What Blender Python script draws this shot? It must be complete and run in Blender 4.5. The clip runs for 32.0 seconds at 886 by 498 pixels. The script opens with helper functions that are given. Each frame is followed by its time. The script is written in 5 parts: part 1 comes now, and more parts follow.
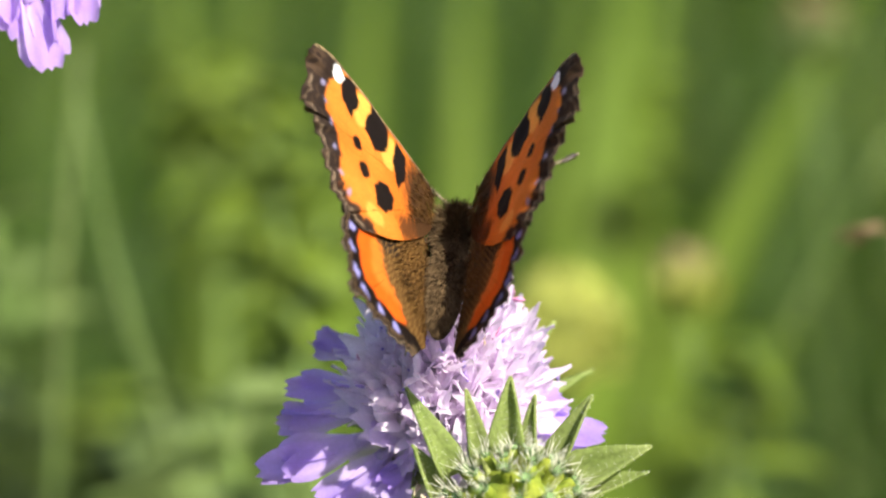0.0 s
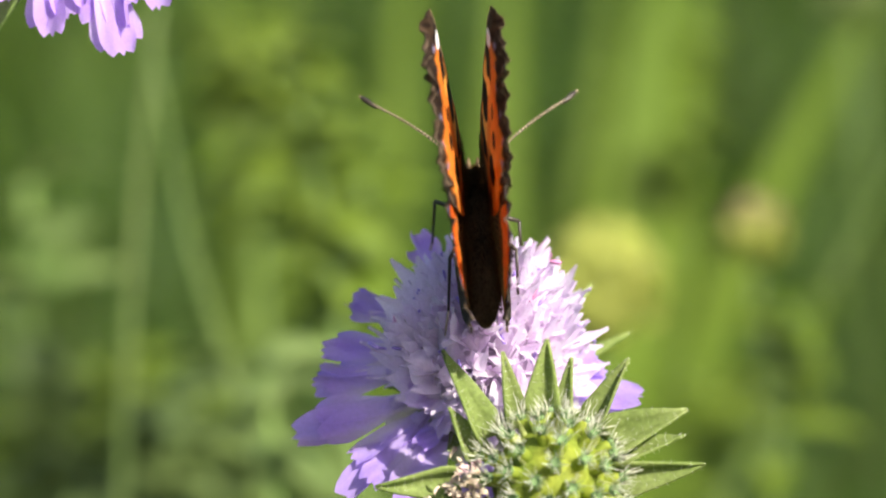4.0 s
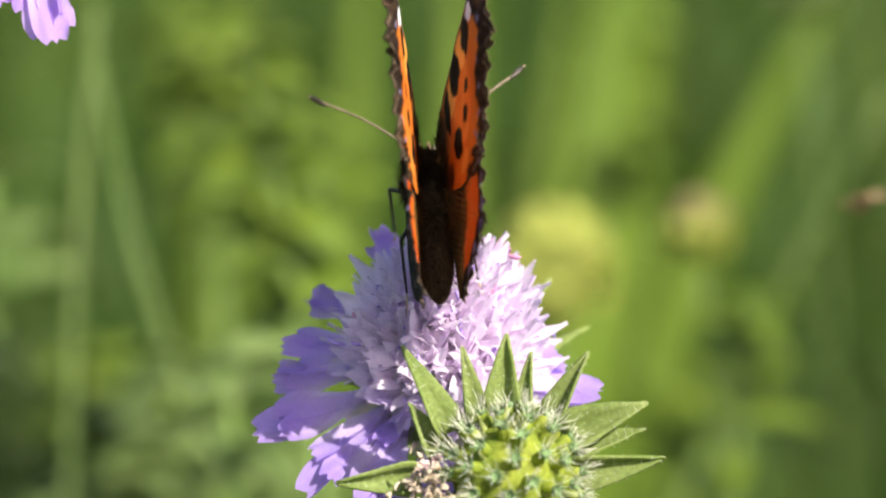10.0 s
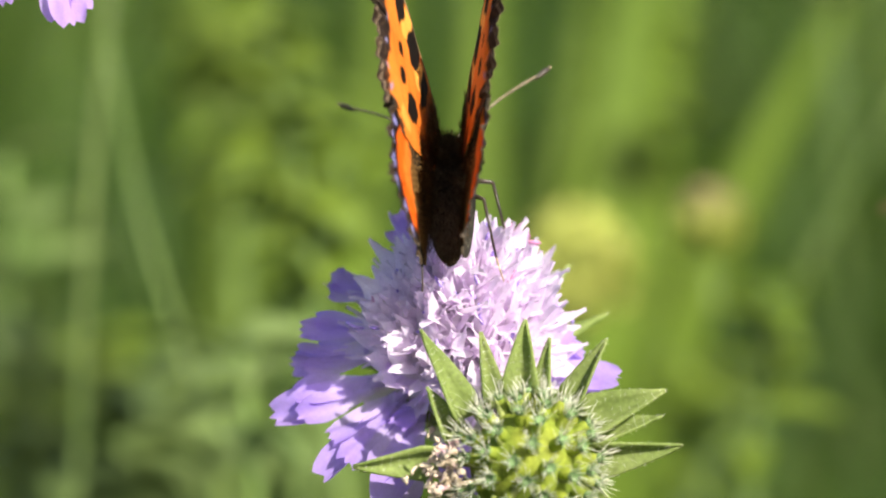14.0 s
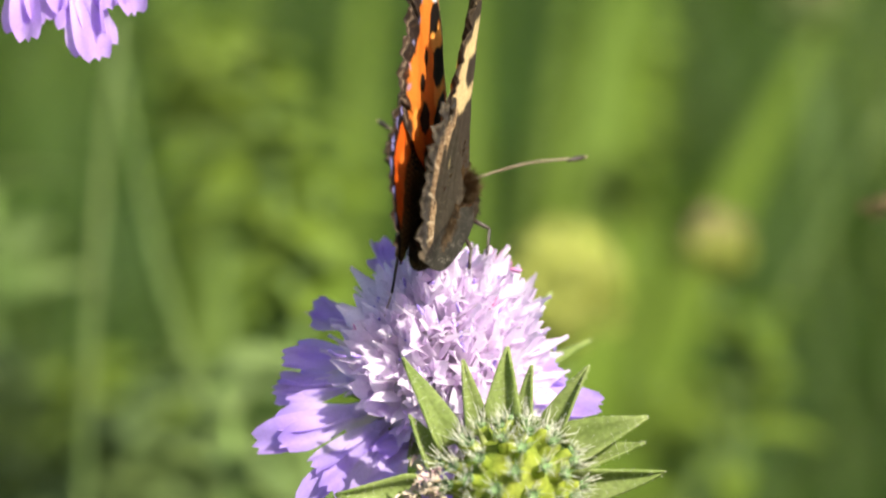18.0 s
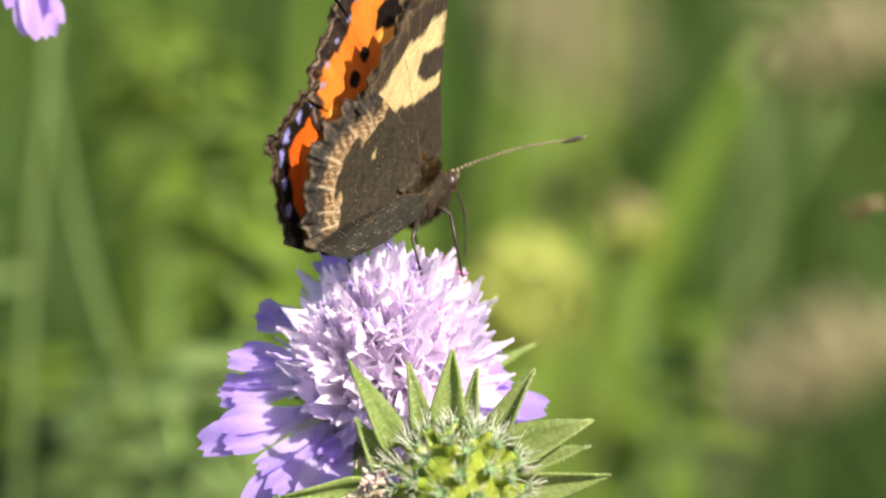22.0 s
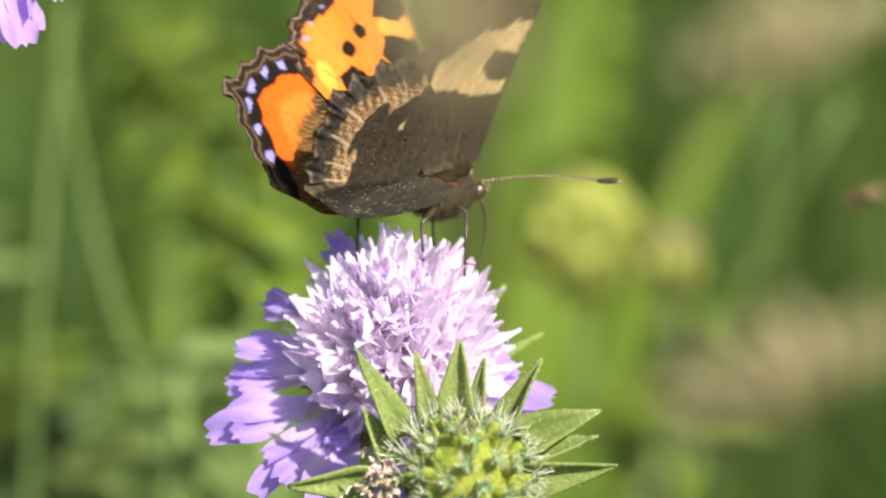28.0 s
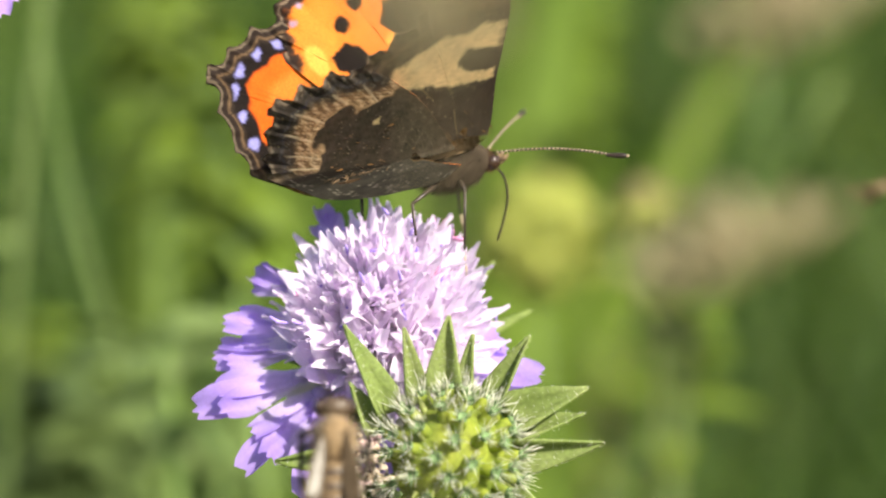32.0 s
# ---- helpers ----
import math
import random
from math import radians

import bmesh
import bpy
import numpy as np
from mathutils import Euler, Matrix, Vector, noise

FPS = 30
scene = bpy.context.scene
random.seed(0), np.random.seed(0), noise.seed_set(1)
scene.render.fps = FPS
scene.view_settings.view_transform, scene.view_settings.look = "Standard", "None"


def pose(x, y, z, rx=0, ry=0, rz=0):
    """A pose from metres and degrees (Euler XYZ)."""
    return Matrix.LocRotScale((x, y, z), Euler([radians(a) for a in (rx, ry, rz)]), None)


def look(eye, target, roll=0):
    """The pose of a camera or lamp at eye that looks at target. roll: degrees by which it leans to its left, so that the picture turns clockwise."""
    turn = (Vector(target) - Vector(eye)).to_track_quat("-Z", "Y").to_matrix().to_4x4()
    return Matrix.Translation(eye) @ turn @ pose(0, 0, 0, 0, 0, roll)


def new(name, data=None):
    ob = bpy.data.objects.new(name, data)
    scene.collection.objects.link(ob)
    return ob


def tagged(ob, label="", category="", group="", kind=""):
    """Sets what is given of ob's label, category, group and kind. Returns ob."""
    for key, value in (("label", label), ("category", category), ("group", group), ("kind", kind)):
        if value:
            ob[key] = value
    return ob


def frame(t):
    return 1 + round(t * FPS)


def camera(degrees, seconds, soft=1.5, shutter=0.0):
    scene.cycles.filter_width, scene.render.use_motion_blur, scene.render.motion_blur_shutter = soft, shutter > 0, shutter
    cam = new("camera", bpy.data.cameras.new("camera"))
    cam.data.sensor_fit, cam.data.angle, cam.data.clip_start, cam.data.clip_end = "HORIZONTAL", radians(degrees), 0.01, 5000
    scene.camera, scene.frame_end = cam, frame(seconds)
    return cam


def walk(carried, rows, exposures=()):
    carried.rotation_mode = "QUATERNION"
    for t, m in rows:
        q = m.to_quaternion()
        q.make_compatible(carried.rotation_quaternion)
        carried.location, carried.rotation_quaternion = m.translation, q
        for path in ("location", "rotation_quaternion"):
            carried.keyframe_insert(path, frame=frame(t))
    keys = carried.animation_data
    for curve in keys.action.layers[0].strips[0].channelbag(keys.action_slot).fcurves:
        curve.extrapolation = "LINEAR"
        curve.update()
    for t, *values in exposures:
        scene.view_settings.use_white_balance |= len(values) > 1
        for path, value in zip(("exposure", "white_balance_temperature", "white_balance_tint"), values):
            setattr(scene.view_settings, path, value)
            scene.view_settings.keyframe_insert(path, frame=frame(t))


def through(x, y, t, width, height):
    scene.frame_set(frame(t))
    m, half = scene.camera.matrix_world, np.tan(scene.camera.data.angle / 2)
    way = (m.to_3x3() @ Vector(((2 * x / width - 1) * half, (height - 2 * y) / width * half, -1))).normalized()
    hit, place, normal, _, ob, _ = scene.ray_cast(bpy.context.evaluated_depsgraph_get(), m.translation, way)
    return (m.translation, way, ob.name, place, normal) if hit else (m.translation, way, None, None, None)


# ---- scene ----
# A macro view in a meadow: a tortoiseshell butterfly on a field scabious.
EYE = (0.0, -0.43039, 0.64148)
cam = camera(12.0, 32.0, soft=2.1)
cam.data.dof.use_dof = True
cam.data.dof.focus_distance = 0.431
cam.data.dof.aperture_fstop = 17.0
TURNS = [
    (0.0, 78.261, -0.174, -0.097),
    (0.5, 78.269, -0.169, -0.074),
    (1.0, 78.154, -0.145, 0.039),
    (1.5, 77.985, -0.145, 0.039),
    (2.0, 77.823, -0.136, 0.084),
    (2.5, 77.666, -0.183, 0.404),
    (4.5, 77.811, -0.318, 0.399),
    (5.0, 77.863, -0.305, 0.269),
    (5.5, 77.834, -0.239, 0.369),
    (6.0, 77.883, -0.224, 0.520),
    (6.5, 78.046, -0.251, 0.542),
    (7.0, 78.295, -0.257, 0.473),
    (7.5, 78.361, -0.229, 0.505),
    (8.0, 78.200, -0.339, 0.542),
    (8.5, 78.087, -0.356, 0.401),
    (9.0, 77.997, -0.159, 0.039),
    (9.5, 77.857, -0.009, -0.177),
    (10.0, 77.685, 0.008, -0.196),
    (10.5, 77.577, -0.075, -0.013),
    (11.0, 77.492, -0.237, 0.107),
    (11.5, 77.491, -0.289, 0.168),
    (12.0, 77.500, -0.278, 0.200),
    (12.5, 77.574, -0.418, 0.203),
    (13.0, 77.634, -0.663, 0.300),
    (13.5, 77.592, -0.717, 0.326),
    (14.0, 77.477, -0.566, 0.203),
    (14.5, 77.575, -0.438, 0.029),
    (16.5, 77.641, -0.507, -0.147),
    (17.0, 77.561, -0.711, 0.182),
    (17.5, 77.705, -0.666, 0.153),
    (18.0, 77.856, -0.350, -0.100),
    (18.5, 77.834, -0.388, -0.115),
    (19.0, 77.822, -0.736, 0.215),
    (19.5, 77.870, -0.945, 0.385),
    (20.0, 77.914, -0.831, 0.291),
    (20.5, 77.873, -0.741, -0.111),
    (21.0, 77.872, -0.744, -0.479),
    (21.5, 77.889, -0.708, -0.709),
    (22.0, 77.902, -0.685, -0.779),
    (22.5, 77.935, -0.735, -0.657),
    (23.0, 78.029, -0.803, -0.347),
    (23.5, 77.927, -0.863, -0.127),
    (24.0, 77.878, -0.797, -0.044),
    (24.5, 77.932, -0.687, -0.145),
    (25.0, 77.986, -0.718, -0.208),
    (25.5, 78.060, -0.724, -0.150),
    (27.5, 77.893, -0.861, -0.604),
    (28.0, 77.758, -0.914, -0.623),
    (28.5, 77.631, -0.878, -0.595),
    (29.0, 77.510, -1.019, -0.613),
    (29.5, 77.405, -1.328, -0.659),
    (30.0, 77.447, -1.538, -0.696),
    (30.5, 77.515, -1.414, -0.541),
    (31.0, 77.476, -1.249, -0.526),
    (31.5, 77.494, -1.270, -0.559),
    (32.0, 77.434, -1.333, -0.683),
]
walk(cam, [(t, pose(*EYE, rx, ry, rz)) for t, rx, ry, rz in TURNS])

# ---- light ----
SUN_TO = Vector((0.50, -0.57, 0.65)).normalized()
world = bpy.data.worlds.new("world")
scene.world = world
world.use_nodes = True
sky = world.node_tree.nodes.new("ShaderNodeTexSky")
sky.sky_type = "NISHITA"
sky.sun_disc = False
sky.dust_density = 3.0
sky.sun_elevation = math.asin(SUN_TO.z)
sky.sun_rotation = math.atan2(SUN_TO.x, SUN_TO.y)
background = world.node_tree.nodes["Background"]
background.inputs["Strength"].default_value = 0.085
world.node_tree.links.new(sky.outputs[0], background.inputs["Color"])
sun = new("sun", bpy.data.lights.new("sun", "SUN"))
sun.data.energy = 4.5
sun.data.angle = radians(0.5)
sun.data.color = (1.0, 0.945, 0.80)
sun.matrix_world = look(SUN_TO * 5.0, (0, 0, 0))
scene.view_settings.exposure = 1.1

# ---- sizes ----
MM = 0.001
DOWN = radians(12.0)
AHEAD = Vector((0, math.cos(DOWN), -math.sin(DOWN)))
ACROSS = Vector((1, 0, 0))
ABOVE = Vector((0, math.sin(DOWN), math.cos(DOWN)))
FOCUS = Vector((0, 0, 0.55))


def slant(x, u, d):
    """A place in millimetres across, up and deeper along the slanting sight line through the flower."""
    return FOCUS + (ACROSS * x + ABOVE * u + AHEAD * d) * MM


def slant_way(x, u, d):
    return (ACROSS * x + ABOVE * u + AHEAD * d).normalized()


# ---- materials ----
def nodes_of(name):
    m = bpy.data.materials.new(name)
    m.use_nodes = True
    t = m.node_tree
    return m, t, t.nodes, t.links, t.nodes["Principled BSDF"]


def noise_node(t, scale, detail=3.0, coords="Object"):
    co = t.nodes.new("ShaderNodeTexCoord")
    n = t.nodes.new("ShaderNodeTexNoise")
    n.inputs["Scale"].default_value = scale
    n.inputs["Detail"].default_value = detail
    t.links.new(co.outputs[coords], n.inputs["Vector"])
    return n


def multiply(t, a, b, blend="MULTIPLY", fac=1.0):
    mx = t.nodes.new("ShaderNodeMix")
    mx.data_type, mx.blend_type = "RGBA", blend
    mx.inputs[0].default_value = fac
    t.links.new(a, mx.inputs[6])
    t.links.new(b, mx.inputs[7])
    return mx.outputs[2]


def ramp(t, source, stops):
    r = t.nodes.new("ShaderNodeValToRGB")
    while len(r.color_ramp.elements) < len(stops):
        r.color_ramp.elements.new(0.5)
    for e, (p, c) in zip(r.color_ramp.elements, stops):
        e.position = p
        e.color = (*c, 1) if len(c) == 3 else c
    t.links.new(source, r.inputs[0])
    return r.outputs[0]


def surface(name, colors, rough=0.6, big=150.0, fine=2500.0, bump=0.25, tint=False, through=0.0, spread=0.0, sheen=0.0, metal=0.0, specular=0.4, vary=1.0):
    """A procedural surface: colours of a ramp (or the mesh's own tint), varied at two scales, with a fine relief; through: share of light let through."""
    m, t, nd, ln, p = nodes_of(name)
    n1, n2 = noise_node(t, big, 4.0), noise_node(t, fine, 3.0)
    if tint:
        at = nd.new("ShaderNodeAttribute")
        at.attribute_name = "tint"
        shade = ramp(t, n1.outputs[0], [(0.3, (1 - 0.14 * vary,) * 3), (0.7, (1 + 0.08 * vary,) * 3)])
        col = multiply(t, at.outputs["Color"], shade)
    else:
        k = len(colors)
        col = ramp(t, n1.outputs[0], [(0.3 + 0.4 * i / max(1, k - 1), c) for i, c in enumerate(colors)])
    grain = ramp(t, n2.outputs[0], [(0.3, (1 - 0.2 * vary,) * 3), (0.7, (1 + 0.15 * vary,) * 3)])
    col = multiply(t, col, grain)
    if spread:
        info = nd.new("ShaderNodeObjectInfo")
        lo, hi = 1 - spread, 1 + spread
        col = multiply(t, col, ramp(t, info.outputs["Random"], [(0.0, (lo, lo, lo)), (1.0, (hi, hi, hi))]))
    ln.new(col, p.inputs["Base Color"])
    p.inputs["Roughness"].default_value = rough
    p.inputs["Metallic"].default_value = metal
    p.inputs["Specular IOR Level"].default_value = specular
    p.inputs["Sheen Weight"].default_value = sheen
    if bump:
        b = nd.new("ShaderNodeBump")
        b.inputs["Strength"].default_value = bump
        b.inputs["Distance"].default_value = 0.0002
        ln.new(n2.outputs[0], b.inputs["Height"])
        ln.new(b.outputs[0], p.inputs["Normal"])
    if through:
        tr = nd.new("ShaderNodeBsdfTranslucent")
        ln.new(col, tr.inputs["Color"])
        mx = nd.new("ShaderNodeMixShader")
        mx.inputs[0].default_value = through
        ln.new(p.outputs[0], mx.inputs[1])
        ln.new(tr.outputs[0], mx.inputs[2])
        ln.new(mx.outputs[0], nd["Material Output"].inputs["Surface"])
    return m


M_PETAL = surface("petal", [], 0.65, 300, 3000, 0.2, tint=True, through=0.6, spread=0.03, specular=0.15, vary=0.35)
M_BASE = surface("receptacle", [(0.80, 0.72, 0.78), (0.92, 0.86, 0.90)], 0.7, 400, 2500, 0.4, through=0.4, specular=0.1, vary=0.4)
M_ANTHER = surface("anther", [(0.30, 0.20, 0.62), (0.42, 0.32, 0.75)], 0.5, 400)
M_PINK = surface("pink_anther", [(0.55, 0.22, 0.42), (0.65, 0.32, 0.5)], 0.5, 400)
M_FILAMENT = surface("filament", [(0.75, 0.65, 0.88), (0.85, 0.78, 0.92)], 0.5, 400, through=0.3)
M_BRACT = surface("bract", [(0.23, 0.31, 0.08), (0.38, 0.45, 0.16)], 0.6, 180, 2200, 0.5, through=0.5, spread=0.12, specular=0.2)
M_STEM = surface("stem", [(0.12, 0.20, 0.05), (0.20, 0.28, 0.08)], 0.55, 60, 1500, 0.3, spread=0.2)
M_FRUIT = surface("fruit", [(0.27, 0.37, 0.055), (0.47, 0.52, 0.07)], 0.6, 250, 2000, 0.2, through=0.55, spread=0.10, specular=0.2)
M_SCALE = surface("fruit_scale", [(0.40, 0.47, 0.13), (0.58, 0.61, 0.24)], 0.6, 300, 2000, 0.2, through=0.55, spread=0.12, specular=0.2)
M_CALYX = surface("calyx", [(0.09, 0.16, 0.06), (0.18, 0.26, 0.11)], 0.6, 700, spread=0.2, specular=0.2)
M_HAIR = surface("white_hair", [(0.74, 0.74, 0.58), (0.88, 0.87, 0.76)], 0.5, 300, bump=0, through=0.4, specular=0.2)
M_CROWN = surface("bud_crown", [(0.22, 0.19, 0.07), (0.34, 0.26, 0.15)], 0.7, 300)
M_WITHER = surface("withered", [(0.28, 0.19, 0.11), (0.60, 0.50, 0.38), (0.48, 0.30, 0.34)], 0.7, 700)


def wing_surface():
    """Wing scales: the painted tint by reflected light, and part of the light let through, tinted less strongly."""
    m = surface("wing_scales", [], 0.7, 500, 5000, 0.35, tint=True, through=0.38, specular=0.08, vary=0.8)
    t = m.node_tree
    lit = [n for n in t.nodes if n.type == "BSDF_PRINCIPLED"][0]
    thin = [n for n in t.nodes if n.type == "BSDF_TRANSLUCENT"][0]
    col = lit.inputs["Base Color"].links[0].from_socket
    for power, gain, into in ((1.0, 1.5, lit.inputs["Base Color"]), (0.55, 0.9, thin.inputs["Color"])):
        g = t.nodes.new("ShaderNodeGamma")
        g.inputs["Gamma"].default_value = power
        t.links.new(col, g.inputs["Color"])
        c = t.nodes.new("ShaderNodeRGB")
        c.outputs[0].default_value = (gain, gain, gain, 1)
        t.links.new(multiply(t, g.outputs[0], c.outputs[0]), into)
    return m


M_WING = wing_surface()
M_FUR = surface("fur", [(0.018, 0.010, 0.005), (0.055, 0.03, 0.012)], 0.7, 400, 3000, 0.1, specular=0.2)
M_FURGOLD = surface("fur_gold", [(0.05, 0.024, 0.008), (0.19, 0.095, 0.024)], 0.6, 500, 3000, 0.1, specular=0.2)
M_FURTAN = surface("fur_tan", [(0.075, 0.047, 0.024), (0.23, 0.15, 0.078)], 0.7, 500, 3000, 0.1, specular=0.2)
M_FURDARK = surface("fur_dark", [(0.022, 0.016, 0.011), (0.060, 0.043, 0.028)], 0.8, 500, 3000, 0.1, specular=0.1)
M_HORN = surface("dark_horn", [(0.02, 0.014, 0.01), (0.05, 0.035, 0.025)], 0.4, 600)
M_PALEHORN = surface("pale_horn", [(0.25, 0.17, 0.1), (0.5, 0.4, 0.28)], 0.5, 1500)
M_EYE = surface("eye", [(0.03, 0.015, 0.01), (0.05, 0.03, 0.02)], 0.15, 600, bump=0.0, specular=0.6)
M_GRASS = surface("grass_blades", [(0.012, 0.036, 0.004), (0.046, 0.098, 0.008), (0.104, 0.152, 0.014)], 0.6, 5.0, 400, 0.2, through=0.3)
M_GRASSBLADE = surface("broad_blade", [(0.075, 0.14, 0.010), (0.13, 0.195, 0.017)], 0.55, 8.0, 500, 0.2, through=0.35, spread=0.25)
M_SUNLEAF = surface("sunny_leaf", [(0.125, 0.205, 0.018), (0.22, 0.30, 0.035)], 0.55, 30, 700, 0.2, through=0.4, spread=0.2)
M_GROUND = surface("ground", [(0.05, 0.09, 0.015), (0.10, 0.13, 0.03), (0.12, 0.10, 0.05)], 0.9, 6.0, 120, 0.8)
M_YELLOW = surface("yellow_petal", [(0.33, 0.37, 0.06), (0.45, 0.47, 0.12)], 0.6, 150, through=0.3, spread=0.15)
M_DRY = surface("dry_grass", [(0.31, 0.26, 0.13), (0.48, 0.41, 0.25)], 0.7, 120, 1500, 0.3, through=0.3, spread=0.2)
M_BROWN = surface("brown_leaf", [(0.10, 0.065, 0.03), (0.18, 0.115, 0.055)], 0.7, 200)
M_PALELEAF = surface("pale_leaf", [(0.125, 0.20, 0.05), (0.215, 0.285, 0.09)], 0.6, 60, 900, 0.3, through=0.3, spread=0.15)
M_BEEFUR = surface("bee_fur", [(0.13, 0.08, 0.033), (0.27, 0.175, 0.08)], 0.7, 600, sheen=0.3)
M_BEEBAND = surface("bee_band", [(0.05, 0.03, 0.02), (0.10, 0.07, 0.045)], 0.4, 500)
M_MEMBRANE = surface("membrane", [(0.17, 0.12, 0.07), (0.26, 0.19, 0.12)], 0.25, 500, through=0.7)


# ---- mesh makers ----
def mesh_of(name, verts, faces, tint=None, smooth=True):
    me = bpy.data.meshes.new(name)
    me.from_pydata([tuple(v) for v in verts], [], [tuple(f) for f in faces])
    if smooth:
        me.polygons.foreach_set("use_smooth", [True] * len(me.polygons))
    if tint is not None:
        at = me.attributes.new("tint", "FLOAT_COLOR", "POINT")
        c = np.ones((len(verts), 4), dtype=np.float32)
        c[:, :3] = tint
        at.data.foreach_set("color", c.ravel())
    me.update()
    return me


def joined(*shapes):
    vs, fs, k = [], [], 0
    for v, f in shapes:
        v = np.asarray(v, dtype=float)
        vs.append(v)
        fs += [tuple(int(i) + k for i in q) for q in f]
        k += len(v)
    return np.concatenate(vs), fs


def moved(shape, m):
    v, f = shape
    v = np.asarray(v, dtype=float)
    r = np.array(m.to_3x3())
    return v @ r.T + np.array(m.translation), f


def sheet(grid, thick):
    """A thin sheet from a grid (nu, nv, 3) of places: closed, or a single skin (petals) where thick is 0."""
    g = np.asarray(grid, dtype=float)
    nu, nv = g.shape[:2]
    if not thick:
        return g.reshape(-1, 3), [(i * nv + j, (i + 1) * nv + j, (i + 1) * nv + j + 1, i * nv + j + 1) for i in range(nu - 1) for j in range(nv - 1)]
    du = np.gradient(g, axis=0)
    dv = np.gradient(g, axis=1)
    n = np.cross(du, dv)
    n /= np.linalg.norm(n, axis=2, keepdims=True) + 1e-12
    top, low = g + n * thick / 2, g - n * thick / 2
    v = np.concatenate([top.reshape(-1, 3), low.reshape(-1, 3)])
    k = nu * nv
    f = []
    for i in range(nu - 1):
        for j in range(nv - 1):
            a = i * nv + j
            f.append((a, a + nv, a + nv + 1, a + 1))
            f.append((k + a, k + a + 1, k + a + nv + 1, k + a + nv))
    for i in range(nu - 1):
        a, b = i * nv, (i + 1) * nv
        f.append((a, k + a, k + b, b))
        a, b = a + nv - 1, b + nv - 1
        f.append((a, b, k + b, k + a))
    for j in range(nv - 1):
        f.append((j, j + 1, k + j + 1, k + j))
        a = (nu - 1) * nv + j
        f.append((a, k + a, k + a + 1, a + 1))
    return v, f


def tube(points, radii, n=8):
    """A tapered tube through the points, closed at both ends."""
    pts = [Vector(p) for p in points]
    v, f = [], []
    side = None
    for i, p in enumerate(pts):
        way = (pts[min(i + 1, len(pts) - 1)] - pts[max(i - 1, 0)]).normalized()
        if side is None:
            side = way.orthogonal().normalized()
        side = (side - way * side.dot(way)).normalized()
        other = way.cross(side)
        r = radii[i] if isinstance(radii, (list, tuple)) else radii
        for k in range(n):
            a = 2 * math.pi * k / n
            v.append(tuple(p + (side * math.cos(a) + other * math.sin(a)) * r))
    for i in range(len(pts) - 1):
        for k in range(n):
            a, b = i * n + k, i * n + (k + 1) % n
            f.append((a, b, b + n, a + n))
    f.append(tuple(range(n - 1, -1, -1)))
    f.append(tuple(range((len(pts) - 1) * n, len(pts) * n)))
    return np.array(v), f


def ball(rx, ry, rz, nu=10, nv=12, power=1.0):
    """An egg round the y axis."""
    v, f = [(0, -ry, 0)], []
    for i in range(1, nu):
        a = math.pi * i / nu
        for k in range(nv):
            b = 2 * math.pi * k / nv
            s = math.sin(a) ** power
            v.append((rx * s * math.cos(b), -ry * math.cos(a), rz * s * math.sin(b)))
    v.append((0, ry, 0))
    for k in range(nv):
        f.append((0, 1 + (k + 1) % nv, 1 + k))
    for i in range(nu - 2):
        for k in range(nv):
            a, b = 1 + i * nv + k, 1 + i * nv + (k + 1) % nv
            f.append((a, b, b + nv, a + nv))
    e = len(v) - 1
    for k in range(nv):
        f.append((e, 1 + (nu - 2) * nv + k, 1 + (nu - 2) * nv + (k + 1) % nv))
    return np.array(v, dtype=float), f


def strap(length, width, shape, nu=7, nv=5, bend=0.0, cup=0.0, thick=0.12 * MM, wave=0.0, notch=0.0, seed=0):
    """A petal or leaf along +x, z up: shape(t) is the share of the width; bend turns the tip down, cup lifts the edges."""
    rnd = random.Random(seed)
    ph = rnd.random() * 6
    g = np.zeros((nu, nv, 3))
    for i in range(nu):
        t = i / (nu - 1)
        a = bend * t
        if abs(bend) > 1e-4:
            cx, cz = length * math.sin(a) / bend, -length * (1 - math.cos(a)) / bend
        else:
            cx, cz = length * t, 0.0
        for j in range(nv):
            s = 2 * j / (nv - 1) - 1
            w = width * shape(t) * s / 2
            lift = cup * width * (s * s) * shape(t) + wave * width * math.sin(3 * s + 5 * t + ph) * t
            pull = notch * length * t * (0.5 - 0.5 * math.cos(3 * math.pi * s)) * -1.0
            g[i, j] = (cx + pull + lift * math.sin(a), w, cz + lift * math.cos(a))
    return sheet(g, thick)


def lance(t):
    return max(0.02, math.sin(math.pi * min(1, 0.12 + 0.88 * t) ** 0.75)) if t < 1 else 0.02


def spear(t):
    return max(0.03, min(1.0, 0.6 + 2.6 * t) * (1 - t) ** 0.8 * 1.15)


def paddle(t):
    return 0.42 + 0.58 * math.sin(min(1.0, t * 1.15) * math.pi / 2) ** 1.3 * (1 - 0.4 * max(0, t - 0.85) / 0.15)


def spoon(t):
    return 0.25 + 0.75 * math.sin(min(1.0, t * 1.12) * math.pi / 2) ** 1.6 * (1 - 0.35 * max(0, t - 0.85) / 0.15)


def part(name, shape, material, parent, label="", tint=None, kind=""):
    """Links a mesh, or verts and faces, as one part under a thing or a part."""
    me = shape if isinstance(shape, bpy.types.Mesh) else mesh_of(name, shape[0], shape[1], tint)
    if not me.materials:
        me.materials.append(material)
    ob = new(name, me)
    ob.parent = parent
    if label or kind:
        tagged(ob, label=label, kind=kind)
    return ob


